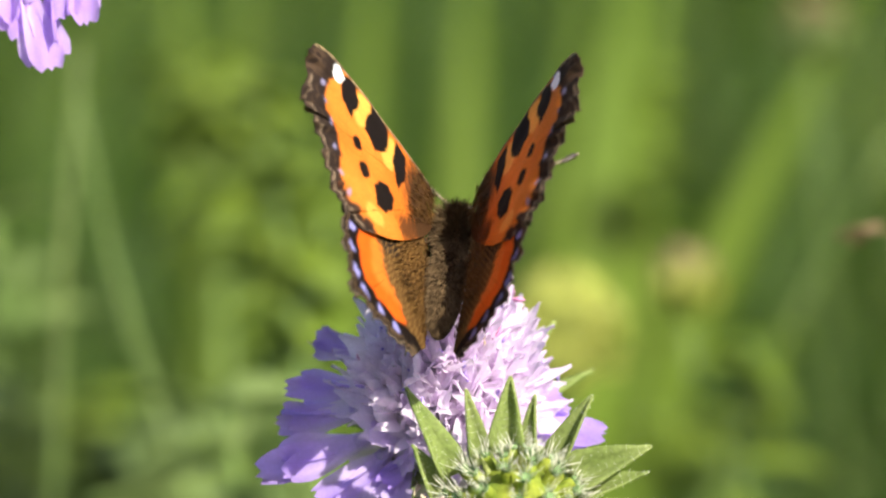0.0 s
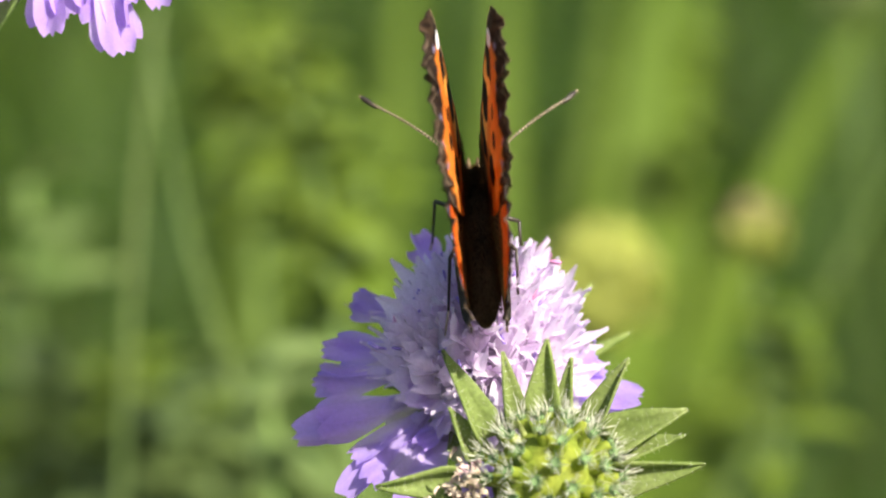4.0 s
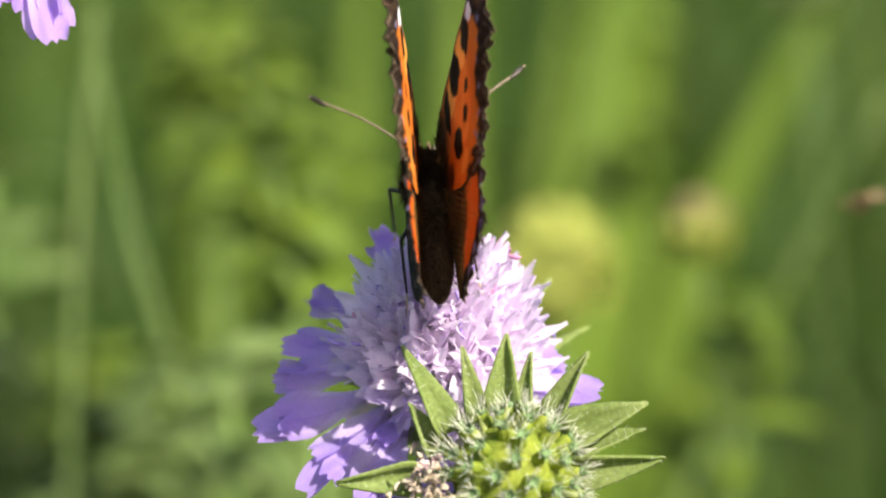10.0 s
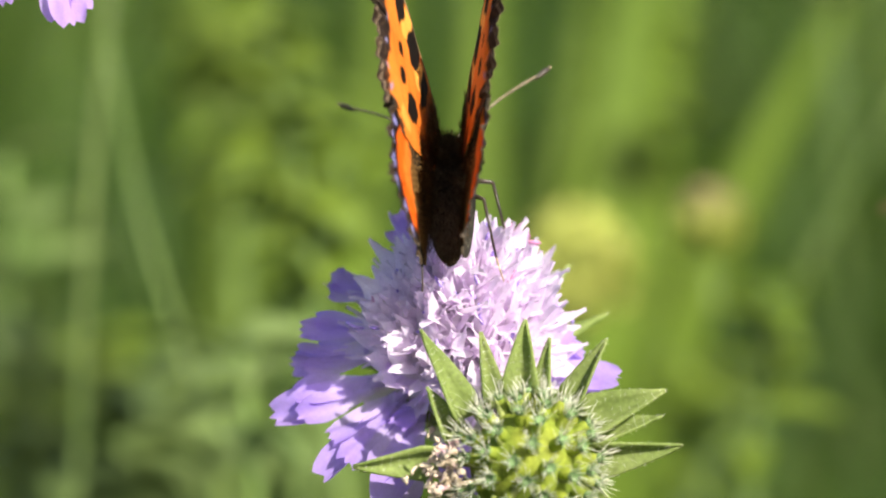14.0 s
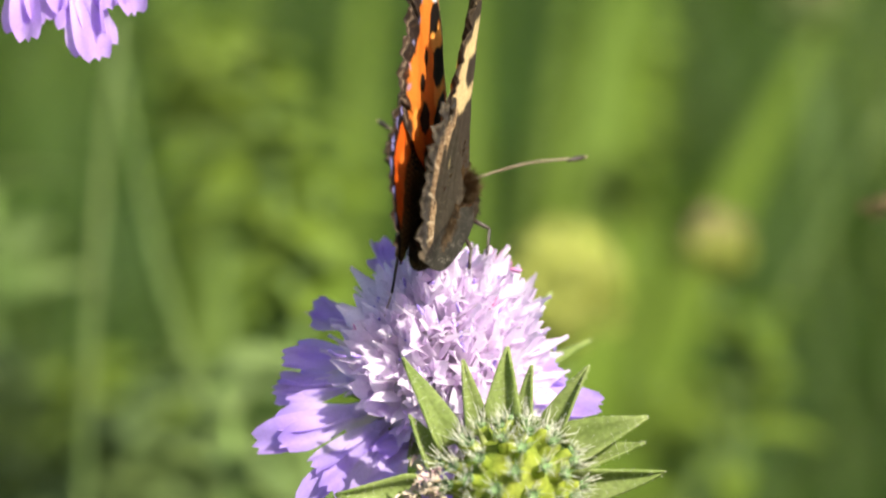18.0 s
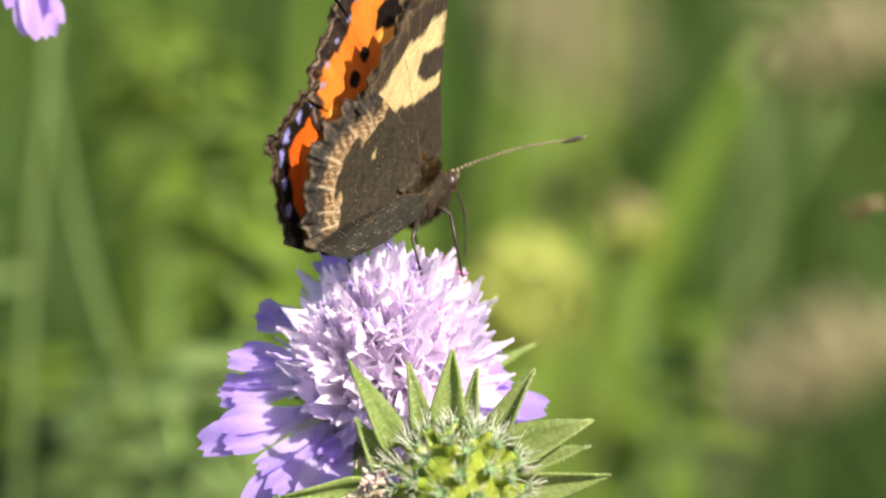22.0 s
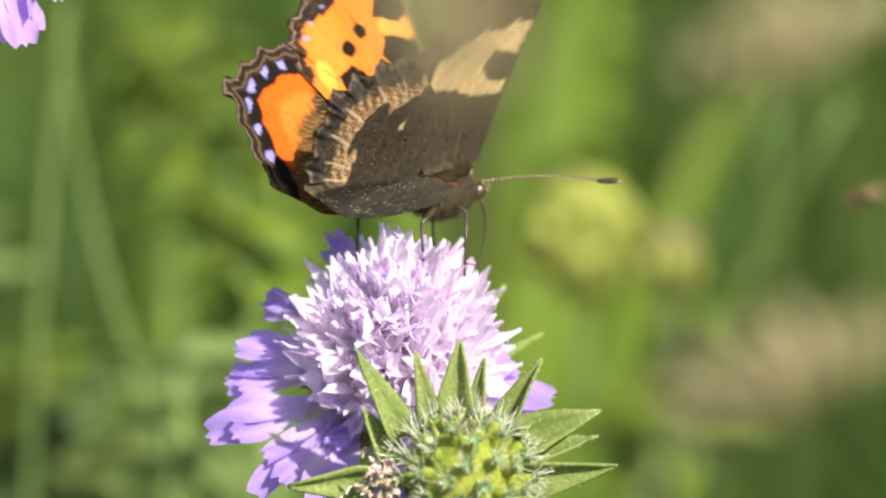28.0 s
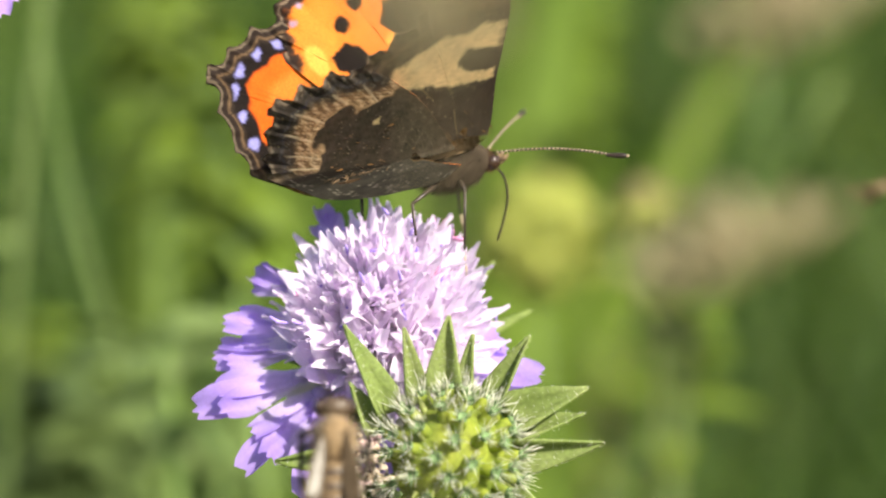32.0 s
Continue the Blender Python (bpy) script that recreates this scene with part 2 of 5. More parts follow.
def facing(place, way, spin=0.0):
    """A pose at place whose +x looks along way, turned about it by spin (radians)."""
    w = Vector(way).normalized()
    up = Vector((0, 0, 1)) if abs(w.z) < 0.95 else Vector((0, 1, 0))
    y = up.cross(w).normalized()
    z = w.cross(y)
    m = Matrix((w, y, z)).transposed().to_4x4()
    m.translation = place
    return m @ Matrix.Rotation(spin, 4, "X")


def framed(place, axis, spin=0.0):
    """A pose at place whose +z looks along axis, and whose +x stays as near to the right as it can."""
    z = Vector(axis).normalized()
    x = (ACROSS - z * ACROSS.dot(z)).normalized()
    y = z.cross(x)
    m = Matrix((x, y, z)).transposed().to_4x4()
    m.translation = place
    return m @ Matrix.Rotation(spin, 4, "Z")


def thing(name, place, label, category, group="", kind=""):
    ob = new(name)
    ob.empty_display_size = 0.01
    ob.location = place
    return tagged(ob, label, category, group, kind)


def curve_points(a, b, sag, n=10):
    """Places from a to b with a sideways bow."""
    a, b, sag = Vector(a), Vector(b), Vector(sag)
    return [a.lerp(b, i / (n - 1)) + sag * math.sin(math.pi * i / (n - 1)) for i in range(n)]


# ---- ground ----
def build_ground():
    nu, size = 41, 300.0
    v, f = [], []
    for i in range(nu):
        for j in range(nu):
            x, y = [math.copysign(abs(2 * k / (nu - 1) - 1) ** 3, k - (nu - 1) / 2) * size for k in (i, j)]
            v.append((x, y, 0.03 * noise.noise(Vector((x * 0.5, y * 0.5, 0))) if abs(x) + abs(y) > 2 else 0.0))
    for i in range(nu - 1):
        for j in range(nu - 1):
            a = i * nu + j
            f.append((a, a + nu, a + nu + 1, a + 1))
    me = mesh_of("ground", v, f)
    me.materials.append(M_GROUND)
    return tagged(new("ground", me), "green and brown meadow soil under dense grass", "ground", kind="structure")


build_ground()


def grass_blades(seed, place, tall, wide):
    """Many bowed, tapering blades of grass as one mesh, one at each place."""
    r = np.random.RandomState(seed)
    n = len(place)
    h, w = r.uniform(*tall, n), r.uniform(*wide, n)
    a, turn = r.uniform(0, 2 * math.pi, n), r.uniform(0, math.pi, n)
    lean = r.uniform(0.05, 0.75, n) * h
    t = np.linspace(0, 1, 5)[None, :]
    s = (1 - t ** 1.6) + 0.03
    mid = np.stack([place[:, 0:1] + np.cos(a)[:, None] * lean[:, None] * t * t, place[:, 1:2] + np.sin(a)[:, None] * lean[:, None] * t * t, h[:, None] * t * (1 - 0.12 * t)], axis=-1)
    side = np.stack([np.cos(turn)[:, None] * w[:, None] / 2 * s, np.sin(turn)[:, None] * w[:, None] / 2 * s, 0 * s * w[:, None]], axis=-1)
    keel = np.stack([np.sin(turn)[:, None] * w[:, None] * 0.12 * s, -np.cos(turn)[:, None] * w[:, None] * 0.12 * s, 0 * s * w[:, None]], axis=-1)
    v = np.stack([mid - side, mid + keel, mid + side], axis=2).reshape(-1, 3)
    one = np.array([(3 * i + k, 3 * i + k + 1, 3 * i + k + 4, 3 * i + k + 3) for i in range(4) for k in range(2)])
    f = (one[None] + 15 * np.arange(n)[:, None, None]).reshape(-1, 4)
    me = bpy.data.meshes.new("grass")
    me.vertices.add(len(v))
    me.vertices.foreach_set("co", v.ravel())
    me.loops.add(f.size)
    me.loops.foreach_set("vertex_index", f.ravel().astype(np.int32))
    me.polygons.add(len(f))
    me.polygons.foreach_set("loop_start", np.arange(0, f.size, 4, dtype=np.int32))
    me.polygons.foreach_set("use_smooth", np.ones(len(f), dtype=bool))
    me.update(calc_edges=True)
    me.materials.append(M_GRASS)
    return tagged(new("grass", me), "dense sunlit green meadow grass blades", "grass", kind="stuff")


def build_grass():
    """The meadow all round: dense near by, thinner far off, with a trodden gap before the flower."""
    r = np.random.RandomState(11)
    for seed, count, reach, tall, wide in ((1, 36000, 3.3, (0.20, 0.60), (0.003, 0.008)), (2, 26000, 8.0, (0.15, 0.55), (0.004, 0.010))):
        p = r.uniform(-1, 1, (count, 2)) * reach + np.array((0.0, 0.9))
        far = np.hypot(p[:, 0], p[:, 1] - 0.9)
        p = p[(far < reach * (0.85 + 0.15 * r.random_sample(count))) & ((np.abs(p[:, 0]) > 0.17 + 0.06 * r.random_sample(count)) | (p[:, 1] > 0.56) | (p[:, 1] < -0.75))]
        grass_blades(seed, p, tall, wide)


build_grass()


# ---- plants ----
# Outer florets of the main flower: foot and tip across and up, width, twist.
RAY_PLACES = ((-6.8, -9.9, -13.2, -7.0, 4.0, 0.3), (-6.2, -12.4, -15.7, -12.8, 3.6, -0.4), (-6.4, -15.0, -17.1, -16.2, 4.6, 0.15), (-5.6, -17.6, -17.7, -21.4, 5.2, -0.1), (-3.6, -18.6, -12.8, -26.0, 5.2, 0.2),
              (-2.1, -20.0, -6.7, -30.6, 6.2, -0.15), (-1.3, -18.8, -6.8, -23.4, 4.2, 0.5), (1.6, -20.0, 1.0, -29.5, 6.0, 0.1), (7.0, -17.2, 18.3, -18.2, 5.4, -0.25), (6.6, -15.0, 15.0, -14.6, 4.6, 0.3),
              (5.6, -10.0, 9.6, -6.8, 4.0, 0.0), (6.0, -19.0, 12.5, -27.0, 5.6, 0.2), (-3.2, -5.0, -5.7, -0.6, 3.4, 0.1))
# Hanging florets of the tall flower, likewise.
HANG_PLACES = ((-43.6, 31.9, -42.4, 21.4, 4.8, -0.2), (-40.6, 32.7, -39.4, 23.5, 4, 0.7), (-37.8, 32.1, -38.6, 22.7, 4.4, -0.5), (-38.2, 29.2, -34.9, 19, 5.4, 0.1), (-36, 32.7, -34.2, 23, 4, 0.9),
               (-33.8, 33.3, -31.5, 24.8, 4.6, -0.2), (-47.4, 32.3, -48.5, 23.9, 5, 0.3), (-49.4, 34.3, -53, 27.7, 5, -0.1), (-31.6, 35.7, -27.6, 31.9, 4.4, 0.2), (-50, 37.7, -57, 37.7, 5, 0),
               (-32, 39.7, -25, 40.7, 5, 0), (-46, 41.7, -51, 47.7, 5, 0.1), (-40, 42.7, -40, 50.7, 5, 0), (-35, 41.7, -30, 47.7, 5, 0))
BRACT_SPREAD = ((33, 17.0, 0.14), (50, 17.2, 0.36), (80, 10, 0), (130, 8, 0), (170, 8, 0), (210, 8, 0), (250, 8, 0), (300, 6, 0), (345, 6, -0.2))


def lobe(t):
    return 0.40 + 0.60 * math.sin(math.pi * min(1.0, 0.15 + 0.75 * t)) if t < 0.95 else 0.14


def petal_tint(shape, tipward, base, tip):
    v = np.asarray(shape[0])
    t = np.clip(v[:, 0] / tipward, 0, 1)[:, None]
    return np.array(base) * (1 - t) + np.array(tip) * t


def ray_mesh(seed, base=(0.88, 0.78, 0.94), tip=(0.52, 0.36, 0.85)):
    """A large outer floret, 10 mm long: a throat and three long frilled lobes, the middle one longest."""
    rnd = random.Random(seed)
    shapes = []
    for a, k, w, lift in ((0.0, 1.0, 0.40, 0.25), (-0.21, 0.88, 0.35, 0.0), (0.22, 0.86, 0.35, -0.1)):
        s = strap(8.6 * k * rnd.uniform(0.92, 1.06) * MM, 10 * w * MM, paddle, 16, 9, rnd.uniform(-0.15, 0.35), rnd.uniform(0.05, 0.2), 0, 0.11, 0.07, rnd.random())
        shapes.append(moved(s, Matrix.Translation((1.4 * MM, 0, lift * MM)) @ Matrix.Rotation(a * rnd.uniform(0.8, 1.25), 4, "Z") @ Matrix.Rotation(rnd.uniform(-0.3, 0.3) - 1.2 * a, 4, "X") @ Matrix.Rotation(rnd.uniform(-0.12, 0.12), 4, "Y")))
    shapes.append(tube([(-0.8 * MM, 0, 0), (1.2 * MM, 0, 0), (2.2 * MM, 0, 0)], [0.4 * MM, 0.6 * MM, 0.9 * MM], 8))
    s = joined(*shapes)
    me = mesh_of("ray_floret", *s, tint=petal_tint(s, 8.0 * MM, base, tip))
    me.materials.append(M_PETAL)
    return me


def pointed(t):
    return max(0.10, (0.62 + 0.38 * math.sin(math.pi * min(1.0, 0.15 + 0.9 * t))) * (1 - t ** 3.2))


def disc_mesh(seed, length):
    """A small inner floret: a funnel with five narrow pointed pale lobes that stand outward, the outermost longest."""
    rnd = random.Random(seed)
    shapes = [tube([(0, 0, 0), (length * 0.36 * MM, 0, 0), (length * 0.50 * MM, 0, 0)], [0.3 * MM, 0.46 * MM, 0.72 * MM], 7)]
    for k in range(5):
        a = k * 2 * math.pi / 5 + rnd.uniform(-0.35, 0.35)
        big = 1.3 if k == 0 else rnd.uniform(0.72, 1.05)
        s = strap(length * 0.60 * big * MM, rnd.uniform(1.7, 2.4) * big * MM, pointed, 7, 4, rnd.uniform(-0.4, 0.5), 0.12, 0, 0.10, 0.0, rnd.random())
        shapes.append(moved(s, Matrix.Rotation(a, 4, "X") @ Matrix.Translation((length * 0.44 * MM, 0, 0.5 * MM)) @ Matrix.Rotation(-rnd.uniform(0.2, 0.85), 4, "Y") @ Matrix.Rotation(rnd.uniform(-0.3, 0.3), 4, "X")))
    s = joined(*shapes)
    me = mesh_of("floret", *s, tint=petal_tint(s, length * 1.15 * MM, (0.96, 0.91, 0.94), (0.88, 0.76, 0.94)))
    me.materials.append(M_PETAL)
    return me


RAYS = [ray_mesh(100 + i) for i in range(7)]
PALE_RAYS = [ray_mesh(120 + i, (0.84, 0.70, 0.94), (0.60, 0.40, 0.88)) for i in range(6)]
MIDS = [ray_mesh(150 + i, (0.95, 0.89, 0.93), (0.82, 0.69, 0.93)) for i in range(5)]
DISCS = [disc_mesh(200 + i, 6.0 + 0.14 * i) for i in range(12)]


def bract_shape(length, width, seed, fold=0.25, bend=0.3):
    rnd = random.Random(seed)
    return strap(length * MM, width * MM, spear, 11, 5, bend * rnd.uniform(0.6, 1.4), fold, 0.3 * MM, 0.04, 0, seed)


def bristles(shape, count, length, seed, radius=0.035):
    """Short stiff hairs that stand on a shape."""
    rnd = random.Random(seed)
    v, f = np.asarray(shape[0]), shape[1]
    out = []
    for _ in range(count):
        q = f[rnd.randrange(len(f))]
        p = [Vector(v[i]) for i in q[:4]]
        n = (p[1] - p[0]).cross(p[2] - p[0])
        if n.length < 1e-14:
            continue
        n.normalize()
        w = [rnd.random() + 0.05 for _ in p]
        c = sum((a * b for a, b in zip(p, w)), Vector()) / sum(w)
        tip = c + (n + Vector((rnd.gauss(0, 0.4), rnd.gauss(0, 0.4), rnd.gauss(0, 0.4)))) * length * rnd.uniform(0.5, 1.3) * MM
        side = n.orthogonal().normalized() * radius * MM
        other = n.cross(side)
        out.append((np.array([c + side, c - side * 0.5 + other * 0.87, c - side * 0.5 - other * 0.87, tip]), [(0, 1, 3), (1, 2, 3), (2, 0, 3)]))
    return joined(*out)


def scabious(name, label, head, axis, foot, rays, florets, near, slope, discs, rnd, bracts=(), bow=(0, 0, 0)):
    """A field scabious: stem from the ground, involucre, ring of large florets, dome of small ones with stamens."""
    root = thing(name, foot, label, "flower")
    back = Matrix.Translation(-Vector(foot))
    m = back @ framed(head, axis)
    base = m @ Vector((0, 0, -3.5 * MM))
    part("stem", tube(curve_points((0, 0, 0), base, bow, 14), [1.3 * MM] * 12 + [1.5 * MM, 2.6 * MM], 10), M_STEM, root)
    part("receptacle", moved(ball(7.0 * MM, 10.6 * MM, 7.0 * MM, 12, 18), m @ Matrix.Translation((0, 0, 0.8 * MM)) @ Matrix.Rotation(math.pi / 2, 4, "X")), M_BASE, root)
    for i, (a, length, rise) in enumerate(bracts):
        s = bract_shape(length, 4.0, 40 + i, 0.2, -0.1)
        spot = m @ Matrix.Rotation(radians(a), 4, "Z") @ Matrix.Translation((2.0 * MM, 0, -2.6 * MM)) @ Matrix.Rotation(-rise, 4, "Y")
        b = part("bract", moved(s, spot), M_BRACT, root)
        part("hair", moved(bristles(s, 120, 0.24, i, 0.022), spot), M_HAIR, b, kind="stuff")
    for i, (x0, u0, x, u, wide, spin) in enumerate(rays):
        start, tip = (slant(a, b, near + slope * (b - u0)) - Vector(foot) for a, b in ((x0, u0), (x, u)))
        way = (tip - start).normalized()
        face = axis - AHEAD * 0.9 if slope else -AHEAD
        up = face - way * face.dot(way)
        up.normalize()
        spot = Matrix((way, up.cross(way), up)).transposed().to_4x4()
        spot.translation = start
        ob = part("ray_floret", florets[i % len(florets)], M_PETAL, root)
        k = (tip - start).length / (10 * MM)
        ob.matrix_local = spot @ Matrix.Rotation(spin, 4, "X") @ Matrix.Diagonal((k, wide / 5.6, k, 1))
    for i in range(24):
        a = 2 * math.pi * (i + rnd.uniform(-0.25, 0.25)) / 24
        spot = m @ Matrix.Rotation(a, 4, "Z") @ Matrix.Translation((4.2 * MM, 0, rnd.uniform(-1.2, 1.6) * MM)) @ Matrix.Rotation(-rnd.uniform(-0.1, 0.5), 4, "Y") @ Matrix.Rotation(rnd.uniform(-0.5, 0.5), 4, "X")
        ob = part("ray_floret", MIDS[i % len(MIDS)], M_PETAL, root)
        ob.matrix_local = spot @ Matrix.Diagonal((rnd.uniform(0.62, 0.78), 0.62, 0.7, 1))
    gold = math.pi * (3 - math.sqrt(5))
    for i in range(discs):
        t = (i + 0.5) / discs
        polar = math.acos(1 - 0.98 * t)
        a = i * gold
        way = Vector((math.sin(polar) * math.cos(a), math.sin(polar) * math.sin(a), math.cos(polar)))
        at = Vector((way.x * 5.0, way.y * 5.0, way.z * 8.8 + 0.8)) * MM
        way = (at + Vector((0, 0, 2.5 * MM))).normalized()
        ob = part("floret", DISCS[rnd.randrange(6) + (3 if polar > 0.9 else 0) + (3 if polar > 1.3 else 0)], M_PETAL, root)
        ob.matrix_local = m @ facing(at, way + Vector((rnd.gauss(0, 0.16), rnd.gauss(0, 0.16), rnd.gauss(0, 0.16))), rnd.uniform(0, 6.28)) @ Matrix.Diagonal((rnd.uniform(0.95, 1.22), 1, 1, 1))
        if i % 3 == 0:
            tip = at + way * rnd.uniform(5.2, 7.4) * MM + Vector((rnd.gauss(0, 0.6), rnd.gauss(0, 0.6), rnd.gauss(0, 0.6))) * MM
            st = part("stamen", moved(tube([at + way * 3 * MM, at.lerp(tip, 0.7), tip], [0.09 * MM, 0.07 * MM, 0.06 * MM], 5), m), M_FILAMENT, root)
            if i % 6 == 0:
                bar = Vector((rnd.gauss(0, 1), rnd.gauss(0, 1), rnd.gauss(0, 1))).normalized() * 0.8 * MM
                part("anther", moved(tube([tip - bar, tip, tip + bar], [0.12 * MM, 0.2 * MM, 0.12 * MM], 6), m), M_ANTHER, st)
    return root


MAIN_AXIS = slant_way(0.06, 0.83, -0.55)
MAIN_HEAD = slant(1.4, -16.2, 4.0)
main_flower = scabious("scabious_flower", "lilac field scabious in full bloom with violet outer petals", MAIN_HEAD, MAIN_AXIS,
                       (0.03, 0.10, 0.0), RAY_PLACES, RAYS, 2.0, 1.1, 190, random.Random(5), bracts=BRACT_SPREAD, bow=(0.012, 0.01, 0))


def late_florets(root):
    """Single florets that stand out of the dome: rolled violet ones, pink ones and curled magenta ones."""
    rnd = random.Random(31)
    foot = Vector(root.location)
    for x, u, d, wx, wu, length, thick, mat in (
            (1.6, -8.9, -6.5, 1.0, 0.05, 2.6, 0.26, M_ANTHER), (0.2, -8.0, -6.5, -0.7, 0.55, 2.0, 0.24, M_ANTHER), (3.4, -10.6, -6.8, 0.2, -1.0, 2.2, 0.24, M_ANTHER), (4.0, -9.6, -6.6, 0.3, 0.9, 1.6, 0.22, M_ANTHER),
            (-7.8, -9.9, -3.0, 0.1, 1.0, 2.2, 0.42, M_PINK), (-2.4, -12.4, -6.0, 0.9, 0.2, 1.7, 0.22, M_ANTHER), (-5.8, -7.0, -3.2, 0.5, 0.9, 2.0, 0.2, M_ANTHER),
            (-9.6, -12.0, -3.0, -0.9, 0.3, 2.0, 0.22, M_ANTHER), (6.6, -6.6, -5.0, 0.5, 0.8, 1.8, 0.2, M_PINK)):
        p = slant(x, u, d) - foot
        way = slant_way(wx, wu, -0.25)
        side = way.orthogonal().normalized() * 0.25 * MM
        part("bud", tube([p - way * length / 2 * MM, p + side, p + way * length / 2 * MM], [thick * 0.6 * MM, thick * MM, thick * 0.8 * MM], 8), mat, root, "rolled violet floret")
    for x, u, wx in ((6.9, -2.4, 0.3), (7.8, -3.4, 0.7)):
        p = slant(x, u, 3.0) - foot
        for k in range(2):
            s = strap(rnd.uniform(1.4, 2.0) * MM, 0.8 * MM, lobe, 7, 5, rnd.uniform(-1.2, 1.2), 0.3, 0.08 * MM, 0.15, 0, k)
            part("petal", moved(s, facing(p, slant_way(wx + rnd.gauss(0, 0.4), 0.9, -0.3 + rnd.gauss(0, 0.3)), rnd.uniform(0, 6))), M_PINK, root, "curled magenta petal")
        part("stalk", tube([slant(x - wx, u - 3.0, 3.0) - foot, p], 0.2 * MM, 6), M_FILAMENT, root)


late_florets(main_flower)
top_flower = scabious("scabious_flower", "pale lilac scabious flower with hanging frilled petals on a tall stem", slant(-41.2, 40.0, 9.0), slant_way(0.05, 0.80, -0.55),
                      (-0.20, 0.03, 0.0), HANG_PLACES, PALE_RAYS, 5.0, 0.0, 110, random.Random(8), bow=(-0.06, 0, 0.03))


# ---- seed head ----
def fruit_mesh(seed):
    """A ripening fruit: a slim green wedge under a spiky dark star, white hairs, and the pale narrow scale beside it."""
    rnd = random.Random(seed)
    body = tube([(-1.0 * MM, 0, 0), (1.0 * MM, 0, 0), (2.6 * MM, 0, 0), (3.6 * MM, 0, 0)], [0.35 * MM, 0.62 * MM, 0.66 * MM, 0.45 * MM], 8)
    me = mesh_of("fruit", *body)
    me.materials.append(M_FRUIT)
    v, f, n = [], [], 22
    for x, r in ((3.2, 0.40), (3.6, 0.58), (3.9, 0.46)):
        v += [(x * MM, r * math.cos(2 * math.pi * k / n) * MM, r * math.sin(2 * math.pi * k / n) * MM) for k in range(n)]
    for k in range(n):
        r, x = (rnd.uniform(0.95, 1.4), rnd.uniform(3.9, 4.6)) if k % 2 == 0 else (0.34, 3.9)
        v.append((x * MM, r * math.cos(2 * math.pi * k / n) * MM, r * math.sin(2 * math.pi * k / n) * MM))
    v.append((3.7 * MM, 0, 0))
    for q in range(3):
        f += [(q * n + k, q * n + (k + 1) % n, (q + 1) * n + (k + 1) % n, (q + 1) * n + k) for k in range(n)]
    f += [(2 * n + k, 4 * n, 2 * n + (k + 1) % n) for k in range(n)]
    mc = mesh_of("calyx", v, f, smooth=False)
    mc.materials.append(M_CALYX)
    hairs = []
    for k in range(22):
        a = rnd.uniform(0, 6.28)
        d = Vector((0, math.cos(a), math.sin(a)))
        p = Vector((rnd.uniform(3.2, 4.0) * MM, 0, 0)) + d * 0.4 * MM
        hairs.append(tube([p, p + d * rnd.uniform(0.2, 1.4) * MM + Vector((rnd.uniform(0.5, 2.2) * MM, 0, 0))], [0.05 * MM, 0.012 * MM], 4))
    mh = mesh_of("hair", *joined(*hairs))
    mh.materials.append(M_HAIR)
    scale = moved(strap(4.2 * MM, 1.3 * MM, spear, 7, 3, -0.25, 0.35, 0.1 * MM, 0.03, 0, seed), Matrix.Translation((-0.2 * MM, 0, -1.05 * MM)))
    ms = mesh_of("scale", *scale)
    ms.materials.append(M_SCALE)
    return me, mc, mh, ms


